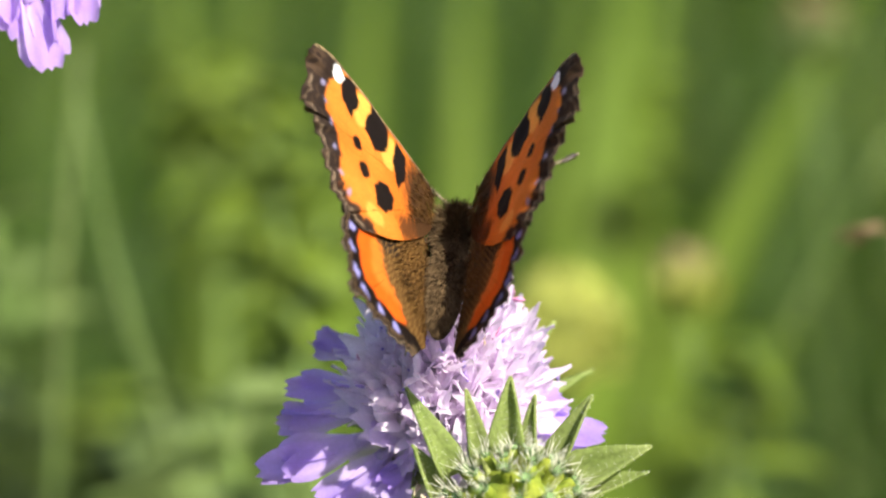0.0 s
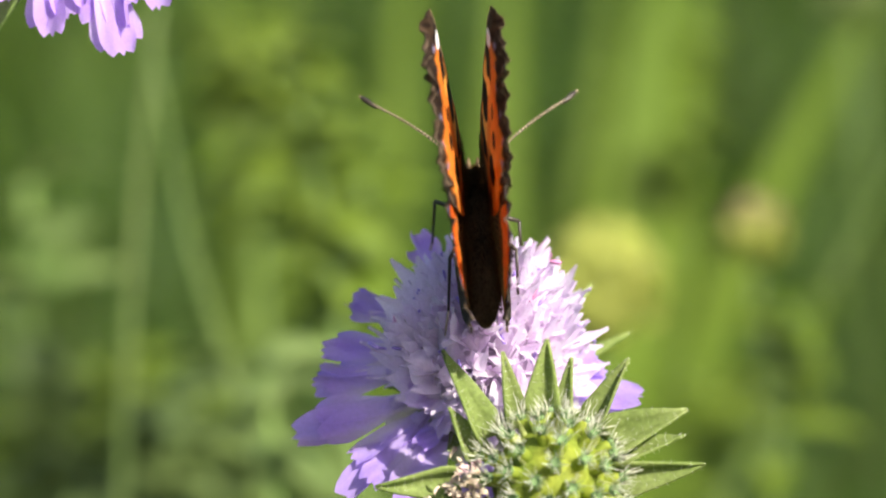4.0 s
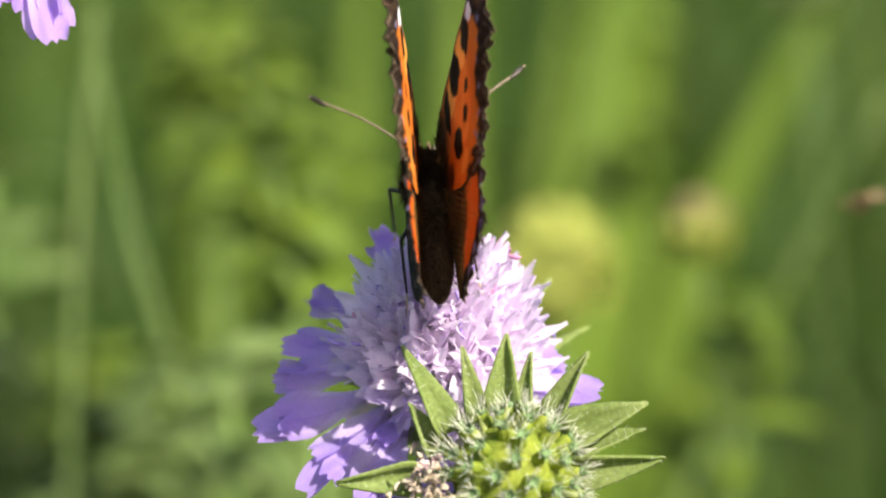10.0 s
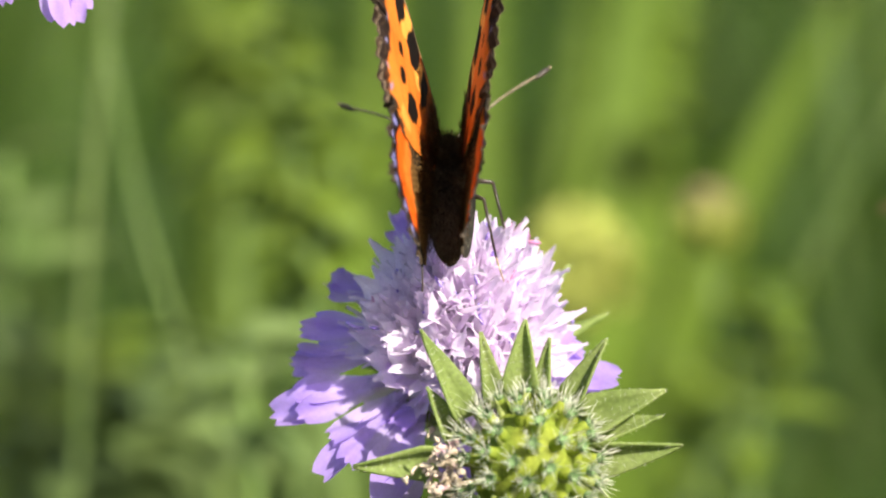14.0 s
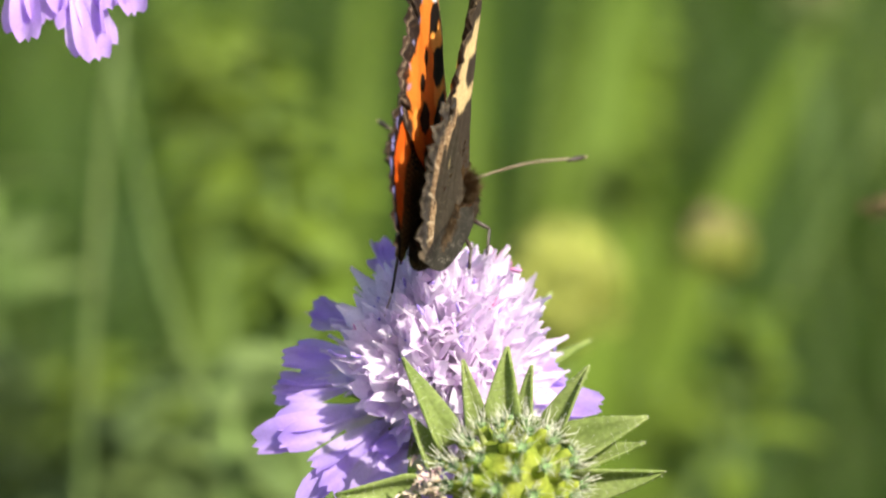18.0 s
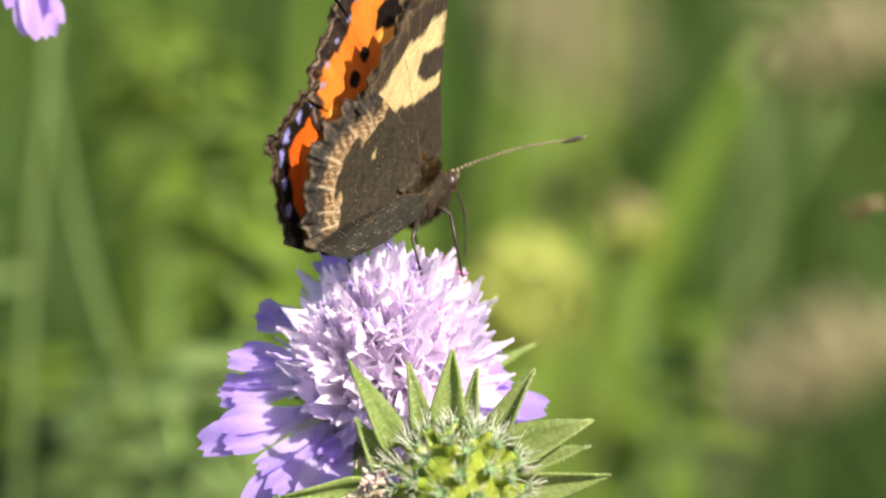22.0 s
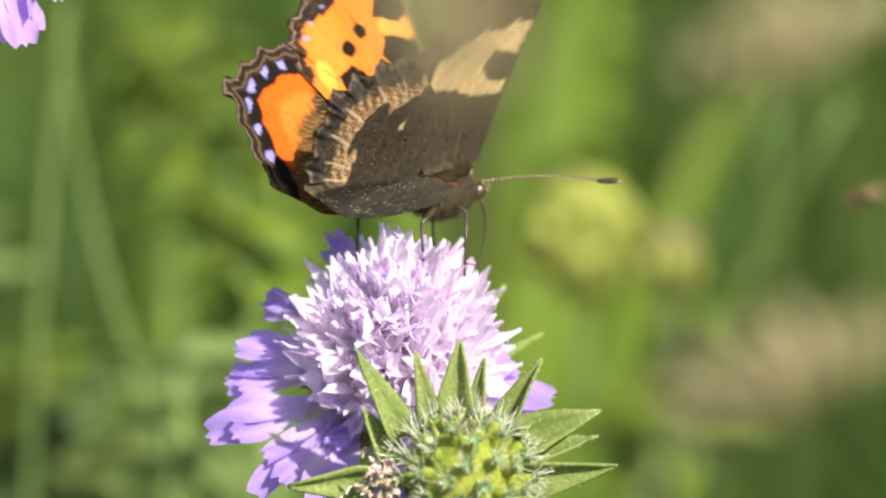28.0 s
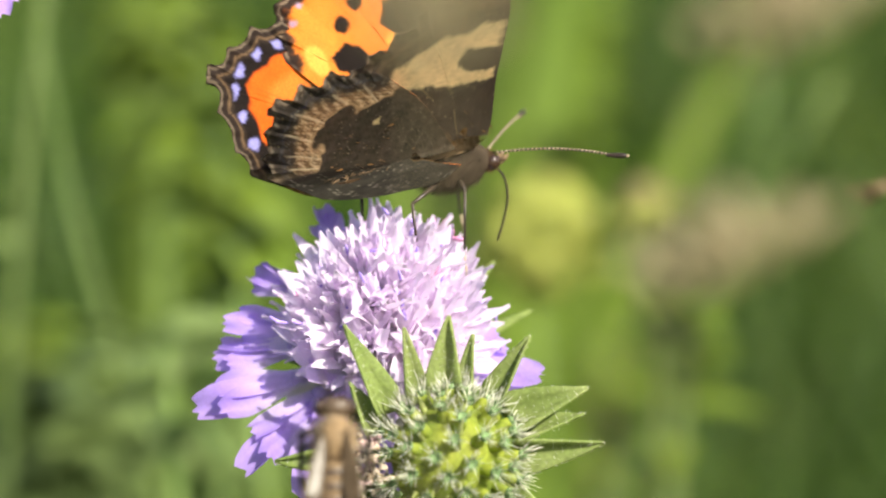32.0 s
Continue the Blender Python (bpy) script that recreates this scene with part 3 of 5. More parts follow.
def seed_head():
    rnd = random.Random(21)
    foot = (0.05, -0.024, 0.0)
    root = thing("scabious_seed_head", foot, "green bristly scabious seed head ringed by pointed hairy bracts", "seed head")
    head = slant(8.2, -25.6, -14.0)
    m = Matrix.Translation(-Vector(foot)) @ framed(head, slant_way(0.02, 0.62, -0.78))
    base = m @ Vector((0, 0, -4.5 * MM))
    part("stem", tube(curve_points((0, 0, 0), base, (0.008, -0.01, 0), 14), [1.4 * MM] * 12 + [1.7 * MM, 3.0 * MM], 10), M_STEM, root)
    part("receptacle", moved(ball(5.9 * MM, 5.9 * MM, 5.9 * MM, 14, 20), m @ Matrix.Rotation(math.pi / 2, 4, "X")), M_FRUIT, root)
    kinds = [fruit_mesh(60 + i) for i in range(4)]
    gold = math.pi * (3 - math.sqrt(5))
    n = 60
    for i in range(n):
        t = (i + 0.5) / n
        polar = math.acos(1 - 1.3 * t)
        a = i * gold
        way = Vector((math.sin(polar) * math.cos(a), math.sin(polar) * math.sin(a), math.cos(polar)))
        k = rnd.randrange(4)
        spot = m @ facing(way * 3.9 * MM, way + Vector((rnd.gauss(0, 0.06), rnd.gauss(0, 0.06), rnd.gauss(0, 0.06))), rnd.uniform(0, 6.28))
        fr = part("fruit", kinds[k][0], M_FRUIT, root)
        fr.matrix_local = spot
        part("calyx", kinds[k][1], M_CALYX, fr)
        part("hair", kinds[k][2], M_HAIR, fr, kind="stuff")
        part("scale", kinds[k][3], M_SCALE, fr, "narrow pale green scale")
    # bracts: foot and tip across and up, width, twist
    for i, (x0, u0, x, u, wide, spin) in enumerate((
            (1.6, -21.2, -2.4, -12.0, 3.6, 0.6), (0.6, -23.2, -1.9, -17.9, 3.0, 0.5), (4.8, -20.0, 3.5, -12.3, 2.5, 0.3), (7.6, -18.6, 7.8, -11.0, 3.6, -0.2), (9.8, -18.6, 10.2, -12.8, 2.0, -0.5),
            (12.6, -19.8, 15.9, -12.8, 3.0, -0.6), (14.0, -21.6, 21.9, -17.8, 4.4, -0.4), (14.6, -23.4, 21.6, -20.3, 3.2, -0.7), (14.8, -24.8, 23.8, -23.6, 3.6, 0.3),
            (-1.0, -25.0, -9.4, -26.1, 3.6, -0.3), (2.0, -29.0, -4.0, -34.0, 4.0, 0.0), (13.0, -28.5, 20.0, -33.0, 4.0, 0.0))):
        tip = slant(x, u, -14.0) - Vector(foot)
        start = slant(x0, u0, -12.5) - Vector(foot)
        way = (tip - start).normalized()
        s = bract_shape((tip - start).length / MM, wide * 1.05, 300 + i, 0.42, 0.12)
        y = AHEAD.cross(way).normalized()
        up = way.cross(y)
        if up.dot(AHEAD) > 0:
            up, y = -up, -y
        r = Matrix((way, y, up)).transposed().to_4x4()
        r.translation = start
        r = r @ Matrix.Rotation(spin, 4, "X")
        b = part("bract", moved(s, r), M_BRACT, root)
        part("hair", moved(bristles(s, 260, 0.24, 500 + i, 0.022), r), M_HAIR, b, kind="stuff")
    for i in range(90):
        c = slant(-0.3 + rnd.gauss(0, 1.2), -26.6 + rnd.gauss(0, 1.6), -16.5 + rnd.gauss(0, 1.5)) - Vector(foot)
        s = strap(rnd.uniform(0.8, 1.7) * MM, rnd.uniform(0.5, 1.0) * MM, spoon, 5, 3, rnd.uniform(-1.5, 1.5), 0.5, 0.1 * MM, 0.2, 0, i)
        part("withered_floret", moved(s, facing(c, (rnd.gauss(0, 1), rnd.gauss(0, 1), rnd.gauss(0, 1)), rnd.uniform(0, 6))), M_WITHER, root, "shrivelled beige floret")
    return root


seed_head()


# ---- plants behind ----
def deep(x, u, d):
    """The place at depth d behind the flower on the sight line through (x, u) at the flower, in millimetres."""
    k = 1 + d / 440.0
    return slant(x * k, u * k, d)


def smooth_line(points, n=16):
    """A smooth line through a few places, with no overshoot where they stand unevenly."""
    p = [Vector(q) for q in points]
    h = [max(1e-9, (b - a).length) for a, b in zip(p[:-1], p[1:])]
    m = [(p[1] - p[0]) / h[0]]
    for i in range(1, len(p) - 1):
        a, b = (p[i] - p[i - 1]) / h[i - 1], (p[i + 1] - p[i]) / h[i]
        m.append((a * h[i] + b * h[i - 1]) / (h[i - 1] + h[i]))
    m.append((p[-1] - p[-2]) / h[-1])
    out = []
    for i in range(n):
        s = (len(p) - 1) * i / (n - 1)
        k = min(int(s), len(p) - 2)
        t = s - k
        a, b = 2 * t ** 3 - 3 * t ** 2 + 1, t ** 3 - 2 * t ** 2 + t
        c, d = 3 * t ** 2 - 2 * t ** 3, t ** 3 - t ** 2
        out.append(p[k] * a + m[k] * (b * h[k]) + p[k + 1] * c + m[k + 1] * (d * h[k]))
    return out


def grass_stem(points, radius, material, label, leaves=(), name="meadow_plant"):
    """A bare stem that runs on straight to the ground, with leaves near its foot."""
    a, b = Vector(points[-2]), Vector(points[-1])
    foot = b + (b - a) * (b.z / (a.z - b.z))
    root = thing(name, foot, label, "grass")
    line = [p - foot for p in smooth_line(list(points) + [b.lerp(foot, 0.5), foot], 18)]
    part("stem", tube(line, [radius * MM * (0.75 + 0.4 * i / 17) for i in range(18)], 8), material, root)
    for i, (at, length, width, turn) in enumerate(tuple(leaves) + ((15, 60, 6, 0.9), (16, 70, 6, 2.2))):
        s = strap(length * MM, width * MM, lance, 9, 5, 0.9, 0.15, 0.3 * MM, 0.05, 0, i)
        part("leaf", moved(s, facing(line[at], (math.cos(turn), 0.3, math.sin(turn)), 0.4 * i)), material, root)
    return root


def broad_blade(top, low, width, bend, seed):
    """A broad blade of grass that rises from the ground past low to its tip."""
    foot = Vector((low[0], low[1] + 0.02, 0.0))
    root = thing("tall_grass", foot, "broad bright green blade of grass standing upright", "grass", "broad blades")
    line = smooth_line([top, low, foot], 16)
    g = np.zeros((16, 5, 3))
    for i, p in enumerate(line):
        w = width * MM * (0.12 + 0.88 * min(1.0, i / 6.0))
        for j in range(5):
            s = j / 2 - 1
            g[i, j] = (p.x - foot.x + s * w / 2, p.y - foot.y + bend * MM * s + abs(s) * w * 0.2, p.z)
    part("blade", sheet(g, 0.3 * MM), M_GRASSBLADE, root)
    return root


def leafy_sprig(points, count, size, material, label, seed):
    """An upright sprig with many small leaves."""
    rnd = random.Random(seed)
    foot = Vector((points[-1][0], points[-1][1], 0.0))
    root = thing("wild_herb", foot, label, "plant")
    line = [p - foot for p in smooth_line(list(points) + [foot], 24)]
    part("stem", tube(line, 1.0 * MM, 6), M_STEM, root)
    for i in range(count):
        p = line[min(14, int(i * 14 / count))]
        a = i * 2.4
        s = strap(size * rnd.uniform(0.7, 1.3) * MM, size * 0.55 * MM, lance, 7, 5, 0.8, 0.15, 0.3 * MM, 0.05, 0, i)
        part("leaf", moved(s, facing(p, (math.cos(a), math.sin(a) * 0.7, rnd.uniform(-0.1, 0.7)), rnd.uniform(-0.5, 0.5))), material, root)
    return root


def small_head(name, label, category, center, radius, stretch, material, tip_material, count, seed, sepals=8):
    """A flower head on its stem: a core, rows of small petals and a ring of sepals."""
    rnd = random.Random(seed)
    foot = Vector((center[0] + 0.02, center[1] + 0.03, 0.0))
    root = thing(name, foot, label, category)
    c = Vector(center) - foot
    part("stem", tube(curve_points((0, 0, 0), c - Vector((0, 0, radius * 0.6 * MM)), (0.01, 0, 0), 12), 0.45 * MM, 8), M_STEM, root)
    part("core", moved(ball(radius * 0.7 * MM, radius * 0.75 * stretch * MM, radius * 0.7 * MM, 8, 12), Matrix.Translation(c) @ Matrix.Rotation(math.pi / 2, 4, "X")), material, root)
    gold = math.pi * (3 - math.sqrt(5))
    for i in range(count):
        z = 1 - 1.6 * (i + 0.5) / count
        q = math.sqrt(1 - z * z)
        way = Vector((q * math.cos(i * gold), q * math.sin(i * gold), z))
        s = strap(radius * 0.62 * MM, radius * 0.5 * MM, spoon, 5, 3, rnd.uniform(0.1, 0.8), 0.2, 0.15 * MM, 0.1, 0, i)
        at = c + Vector((way.x, way.y, way.z * stretch)) * radius * 0.55 * MM
        part("petal", moved(s, facing(at, way + Vector((0, 0, 0.4)), rnd.uniform(0, 6))), tip_material if z > 0.45 else material, root)
    for i in range(sepals):
        a = 2 * math.pi * i / sepals
        s = strap(radius * 1.25 * MM, radius * 0.45 * MM, lance, 7, 3, -0.6, 0.15, 0.25 * MM, 0.05, 0, i)
        part("sepal", moved(s, facing(c - Vector((0, 0, radius * 0.6 * stretch * MM)), (math.cos(a), math.sin(a), 0.35), 0)), M_BRACT, root)
    return root


stem_left = grass_stem([deep(-34.0, 23.0, 230), deep(-36.0, 0.0, 232), deep(-37.2, -27.0, 235)], 0.85, M_PALELEAF, "pale green upright stem in soft shade")
stem_fork = grass_stem([deep(-33.6, 19.0, 230), deep(-29.5, -1.0, 232), deep(-25.5, -14.0, 234), deep(-22.0, -27.0, 236)], 0.7, M_PALELEAF, "pale green leaning stem of a meadow herb", leaves=((8, 22, 13, 0.5), (9, 20, 12, -0.4), (10, 18, 11, 2.6)))
grass_stem([deep(48.0, 14.0, 330), deep(39.0, -2.5, 335), deep(30.0, -21.0, 340)], 0.9, M_PALELEAF, "slanting pale green grass stem")
for i, (x0, x1, w, d) in enumerate(((21.0, 15.0, 20.0, 480), (24.5, 20.0, 14.0, 520), (16.0, 11.0, 12.0, 600), (-19.0, -23.0, 16.0, 650), (-27.0, -24.0, 14.0, 700), (-6.0, -9.0, 14.0, 700), (47.0, 26.0, 14.0, 520), (4.0, 2.0, 15.0, 680))):
    broad_blade(deep(x0, 34.0, d), deep(x1, -8.0, d), w, 2.0, i)
leafy_sprig([deep(-19.0, 19.0, 260), deep(-16.0, 4.0, 262), deep(-13.0, -14.0, 265)], 26, 13, M_SUNLEAF, "yellow-green leafy herb in full sun", 3)
leafy_sprig([deep(-11.0, 9.0, 300), deep(-12.0, -6.0, 302), deep(-14.0, -20.0, 305)], 18, 12, M_SUNLEAF, "yellow-green leafy herb in full sun", 4)
leafy_sprig([deep(-22.0, -14.0, 190), deep(-21.0, -20.0, 192), deep(-20.0, -30.0, 195)], 7, 13, M_PALELEAF, "herb with pale grey-green leaves", 5)
leafy_sprig([deep(-32.0, -18.0, 330), deep(-31.0, -24.0, 332), deep(-30.0, -34.0, 335)], 16, 13, M_PALELEAF, "herb with pale grey-green leaves", 6)
leafy_sprig([deep(-45.0, -15.0, 330), deep(-45.0, -22.0, 332), deep(-44.0, -34.0, 335)], 16, 12, M_PALELEAF, "herb with pale grey-green leaves", 7)
leafy_sprig([deep(34.0, -8.0, 300), deep(33.0, -15.0, 302), deep(32.0, -28.0, 305)], 16, 12, M_SUNLEAF, "fresh green leafy herb", 8)
leafy_sprig([deep(-24.0, 22.0, 420), deep(-23.0, 12.0, 422), deep(-22.0, -6.0, 425)], 30, 15, M_SUNLEAF, "yellow-green leafy herb in full sun", 9)
leafy_sprig([deep(-15.0, 12.0, 380), deep(-14.0, 4.0, 382), deep(-14.0, -12.0, 385)], 24, 13, M_SUNLEAF, "yellow-green leafy herb in full sun", 10)
leafy_sprig([deep(20.0, 20.0, 520), deep(19.0, 8.0, 522), deep(17.0, -14.0, 525)], 30, 16, M_SUNLEAF, "fresh green leafy herb", 11)
leafy_sprig([deep(-36.0, -14.0, 400), deep(-35.0, -24.0, 402), deep(-34.0, -36.0, 405)], 34, 14, M_SUNLEAF, "fresh green leafy herb", 12)
leafy_sprig([deep(-46.0, -20.0, 410), deep(-45.5, -26.0, 412), deep(-45.0, -38.0, 415)], 26, 15, M_SUNLEAF, "fresh green leafy herb", 14)
leafy_sprig([deep(-27.0, -20.0, 430), deep(-27.0, -26.0, 432), deep(-27.0, -38.0, 435)], 26, 15, M_SUNLEAF, "fresh green leafy herb", 15)
leafy_sprig([deep(-40.0, -21.0, 370), deep(-39.5, -27.0, 372), deep(-39.0, -38.0, 375)], 28, 15, M_SUNLEAF, "fresh green leafy herb", 16)
leafy_sprig([deep(-31.0, -23.0, 365), deep(-31.0, -28.0, 367), deep(-31.0, -38.0, 370)], 26, 14, M_SUNLEAF, "fresh green leafy herb", 17)
leafy_sprig([deep(26.0, -16.0, 380), deep(25.0, -22.0, 382), deep(24.0, -34.0, 385)], 20, 13, M_SUNLEAF, "fresh green leafy herb", 13)
for x, u, d, n, size, seed in ((-31.9, -20.5, 330, 12, 22, 21), (-41.3, -28.0, 330, 9, 20, 22), (-46.3, -9.9, 330, 5, 16, 23), (-46.3, 1.9, 330, 5, 16, 24), (-14.5, -25.0, 330, 8, 16, 25), (-37.0, -31.0, 330, 9, 20, 26), (-26.0, -29.0, 340, 9, 18, 27)):
    leafy_sprig([deep(x, u + 3.0, d), deep(x + 0.3, u - 4.0, d + 2), deep(x + 0.6, u - 14.0, d + 5)], n, size, M_PALELEAF, "herb with pale grey-green leaves", seed)
yellow_head = small_head("yellow_flower", "round yellow-green flower head on a thin stem", "flower head", deep(12.9, -5.8, 300), 10.2, 1.35, M_YELLOW, M_YELLOW, 46, 1)
pale_bud = small_head("budding_flower", "yellow-green flower bud with a pinkish beige crown", "flower bud", deep(28.8, -0.6, 310), 5.6, 1.2, M_YELLOW, M_CROWN, 40, 2)
small_head("withered_flower", "withered beige flower head", "flower head", deep(39.5, 24.5, 430), 7.0, 1.0, M_PALELEAF, M_BROWN, 40, 3)


def dry_leaf():
    foot = deep(75.0, -34.0, 90)
    foot.z = 0.0
    root = thing("withered_plant", foot, "curled brown withered leaf on a thin stalk", "leaf")
    tip = deep(46.5, 2.7, 90) - foot
    part("stalk", tube(curve_points((0, 0, 0), tip + Vector((0.004, 0, 0)), (0.004, 0, 0), 10), 0.5 * MM, 6), M_DRY, root)
    for i, (w, l) in enumerate((((-1, 0.2, 0.05), 3.6), ((0.8, 0.3, 0.2), 3.4), ((-0.4, 0.4, -0.5), 2.6))):
        part("leaf", moved(strap(l * MM, 1.6 * MM, lance, 8, 5, 0.6, 0.4, 0.2 * MM, 0.25, 0, i), facing(tip, w, 0.6 * i)), M_BROWN, root)
    return root


brown_leaf = dry_leaf()


# ---- grasses in front ----
def panicle(name, tip, low, count, size, seed, label):
    """A flowering grass: a thin culm with many pale spikelets on short branches."""
    rnd = random.Random(seed)
    foot = Vector((low[0], low[1], 0.0))
    root = thing(name, foot, label, "grass", "flowering grasses")
    tip, low = Vector(tip), Vector(low)
    line = [tip.lerp(low, i / 12) - foot for i in range(12)] + [low.lerp(foot, i / 11) - foot for i in range(12)]
    part("culm", tube(line, 0.13 * MM, 6), M_DRY, root)
    for i in range(count):
        t = 8.5 * i / count
        k = int(t)
        p = line[k].lerp(line[k + 1], t - k)
        a = i * 2.4
        way = Vector((math.cos(a), math.sin(a), 0.9))
        b = p + way * size * 0.5 * MM
        s = moved(ball(size * 0.24 * MM, size * 0.46 * MM, size * 0.20 * MM, 6, 6), facing(b + way * size * 0.4 * MM, way) @ Matrix.Rotation(-math.pi / 2, 4, "Z"))
        part("spikelet", joined(s, tube([p, b], 0.12 * MM, 4)), M_DRY, root)
    return root


veil_a = panicle("flowering_grass", deep(-1.5, 26.0, -230), deep(1.5, 7.0, -230), 24, 2.8, 1, "pale beige flowering grass bending in the wind")
veil_b = panicle("flowering_grass", deep(8.0, 1.0, -170), deep(-8.0, -9.0, -170), 30, 3.2, 2, "pale beige flowering grass bending in the wind")
veil_c = panicle("flowering_grass", deep(7.0, 22.0, -185), deep(-7.0, 11.0, -185), 26, 3.2, 3, "pale beige flowering grass bending in the wind")


# ---- butterfly ----
# Wing plan in millimetres: first outward from the body, then forward.
FORE_EDGE = [(0.2, 11.3), (2.4, 11.6), (5.2, 11.4), (10.4, 11.0), (16.1, 10.9), (20.8, 10.6), (24.8, 9.8), (26.7, 8.5), (27.2, 7.2), (26.7, 5.4), (26.9, 2.8), (27.3, 0.4), (26.2, -0.8),
             (24.6, -1.1), (22.8, -3.0), (21.2, -5.3), (19.2, -7.1), (16.9, -7.9), (14.0, -7.4), (8.2, -3.4), (2.8, 2.4), (0.6, 6.0)]
FORE_OUTER = (8, 18)
HIND_EDGE = [(1.4, 9.4), (5.0, 7.9), (10.4, 5.6), (15.6, 1.8), (17.7, -1.0), (18.1, -3.6), (17.5, -6.0), (16.2, -8.6), (15.4, -10.6), (14.6, -12.4), (13.2, -12.0), (10.6, -12.5), (7.2, -13.1),
             (4.2, -12.9), (2.4, -12.6), (0.3, -9.8), (-2.2, -6.5), (-3.4, -1.5), (-3.5, 3.0), (-3.2, 7.0), (-1.2, 9.6)]
HIND_OUTER = (4, 14)
# From the plan to the plane of the wing.
FORE_MAP = np.array(((0.9169, -0.0283, 1.3433), (0.1393, 0.9161, -1.7381)))
HIND_MAP = np.array(((0.9548, -0.1506, 0.8161), (0.0065, 0.9166, -0.7954)))
BLACK, DARK, BROWN = (0.009, 0.006, 0.005), (0.018, 0.012, 0.010), (0.052, 0.024, 0.010)
PATCH = (0.68, 0.32, 0.06)
ORANGE, AMBER, CREAM, TAN = (0.55, 0.135, 0.016), (0.64, 0.28, 0.05), (0.60, 0.45, 0.23), (0.27, 0.165, 0.085)
WHITE, LILAC, BLUE, GOLD = (0.85, 0.85, 0.88), (0.22, 0.20, 0.33), (0.22, 0.21, 0.47), (0.55, 0.42, 0.2)


def spline(points, n, closed=False):
    p = np.array(points, dtype=float)
    p = np.vstack([2 * p[0] - p[1], p, 2 * p[-1] - p[-2]])
    s = np.linspace(0, len(p) - 3 - 1e-9, n)
    k = s.astype(int)
    t = (s - k)[:, None]
    a, b, c, d = p[k], p[k + 1], p[k + 2], p[k + 3]
    return 0.5 * (2 * b + (c - a) * t + (2 * a - 5 * b + 4 * c - d) * t ** 2 + (3 * b - a - 3 * c + d) * t ** 3), s


def wander(x, y, scale, seed):
    """A smooth irregular value from -1 to 1 over the plane."""
    r = np.random.RandomState(seed)
    out = np.zeros_like(x)
    for k in range(7):
        a, f = r.uniform(0, 6.28), scale * r.uniform(0.5, 2.2)
        out += np.sin((x * math.cos(a) + y * math.sin(a)) * f + r.uniform(0, 6.28))
    return out / 4.0


def near_line(x, y, line):
    """The distance to a line of places."""
    best = np.full_like(x, 1e9)
    line = np.asarray(line, dtype=float)
    for (ax, ay), (bx, by) in zip(line[:-1], line[1:]):
        dx, dy = bx - ax, by - ay
        t = np.clip(((x - ax) * dx + (y - ay) * dy) / (dx * dx + dy * dy + 1e-12), 0, 1)
        best = np.minimum(best, np.hypot(x - ax - t * dx, y - ay - t * dy))
    return best


def inside(x, y, poly):
    """The depth inside a polygon, negative outside."""
    p = np.asarray(poly, dtype=float)
    odd = np.zeros(x.shape, dtype=bool)
    for (ax, ay), (bx, by) in zip(p, np.roll(p, -1, axis=0)):
        cross = ((ay > y) != (by > y)) & (x < (bx - ax) * (y - ay) / (by - ay + 1e-12) + ax)
        odd ^= cross
    d = near_line(x, y, np.vstack([p, p[:1]]))
    return np.where(odd, d, -d)


def lay(col, mask, color, strength=1.0):
    m = np.clip(mask, 0, 1)[..., None] * strength
    return col * (1 - m) + np.array(color) * m


def soft(v, w=0.25):
    return np.clip(v / w + 0.5, 0, 1)


def spot(x, y, cx, cy, rx, ry, turn=0.0):
    c, s = math.cos(turn), math.sin(turn)
    u, v = ((x - cx) * c + (y - cy) * s) / rx, (-(x - cx) * s + (y - cy) * c) / ry
    return soft((1 - np.hypot(u, v)) * min(rx, ry), 0.25)


FORE_VEINS = [[(1.5, 7.5), (8, 6.0), (12, 4.5)], [(12, 4.5), (20, 5.2), (26.5, 5.0)], [(12, 4.5), (19, 3.2), (27.4, 1.0)], [(11.5, 3.5), (18, 0.6), (24.6, -1.0)], [(9, 3.2), (15, -0.9), (21.0, -5.0)],
              [(1.8, 6.2), (8, 1.4), (16.5, -6.8)], [(12, 5.5), (18, 7.6), (25.5, 8.8)]]
HIND_VEINS = [[(2, 5.4), (9, 1.8), (17.6, -2.2)], [(2, 5.0), (9, -0.6), (17.2, -6.4)], [(2, 4.5), (8, -3.0), (14.8, -11.6)], [(1.8, 4), (6, -5), (10.6, -12.2)], [(1.6, 3.5), (4, -6), (7.0, -13.0)], [(1.5, 2.5), (2.5, -6), (4.0, -12.6)]]


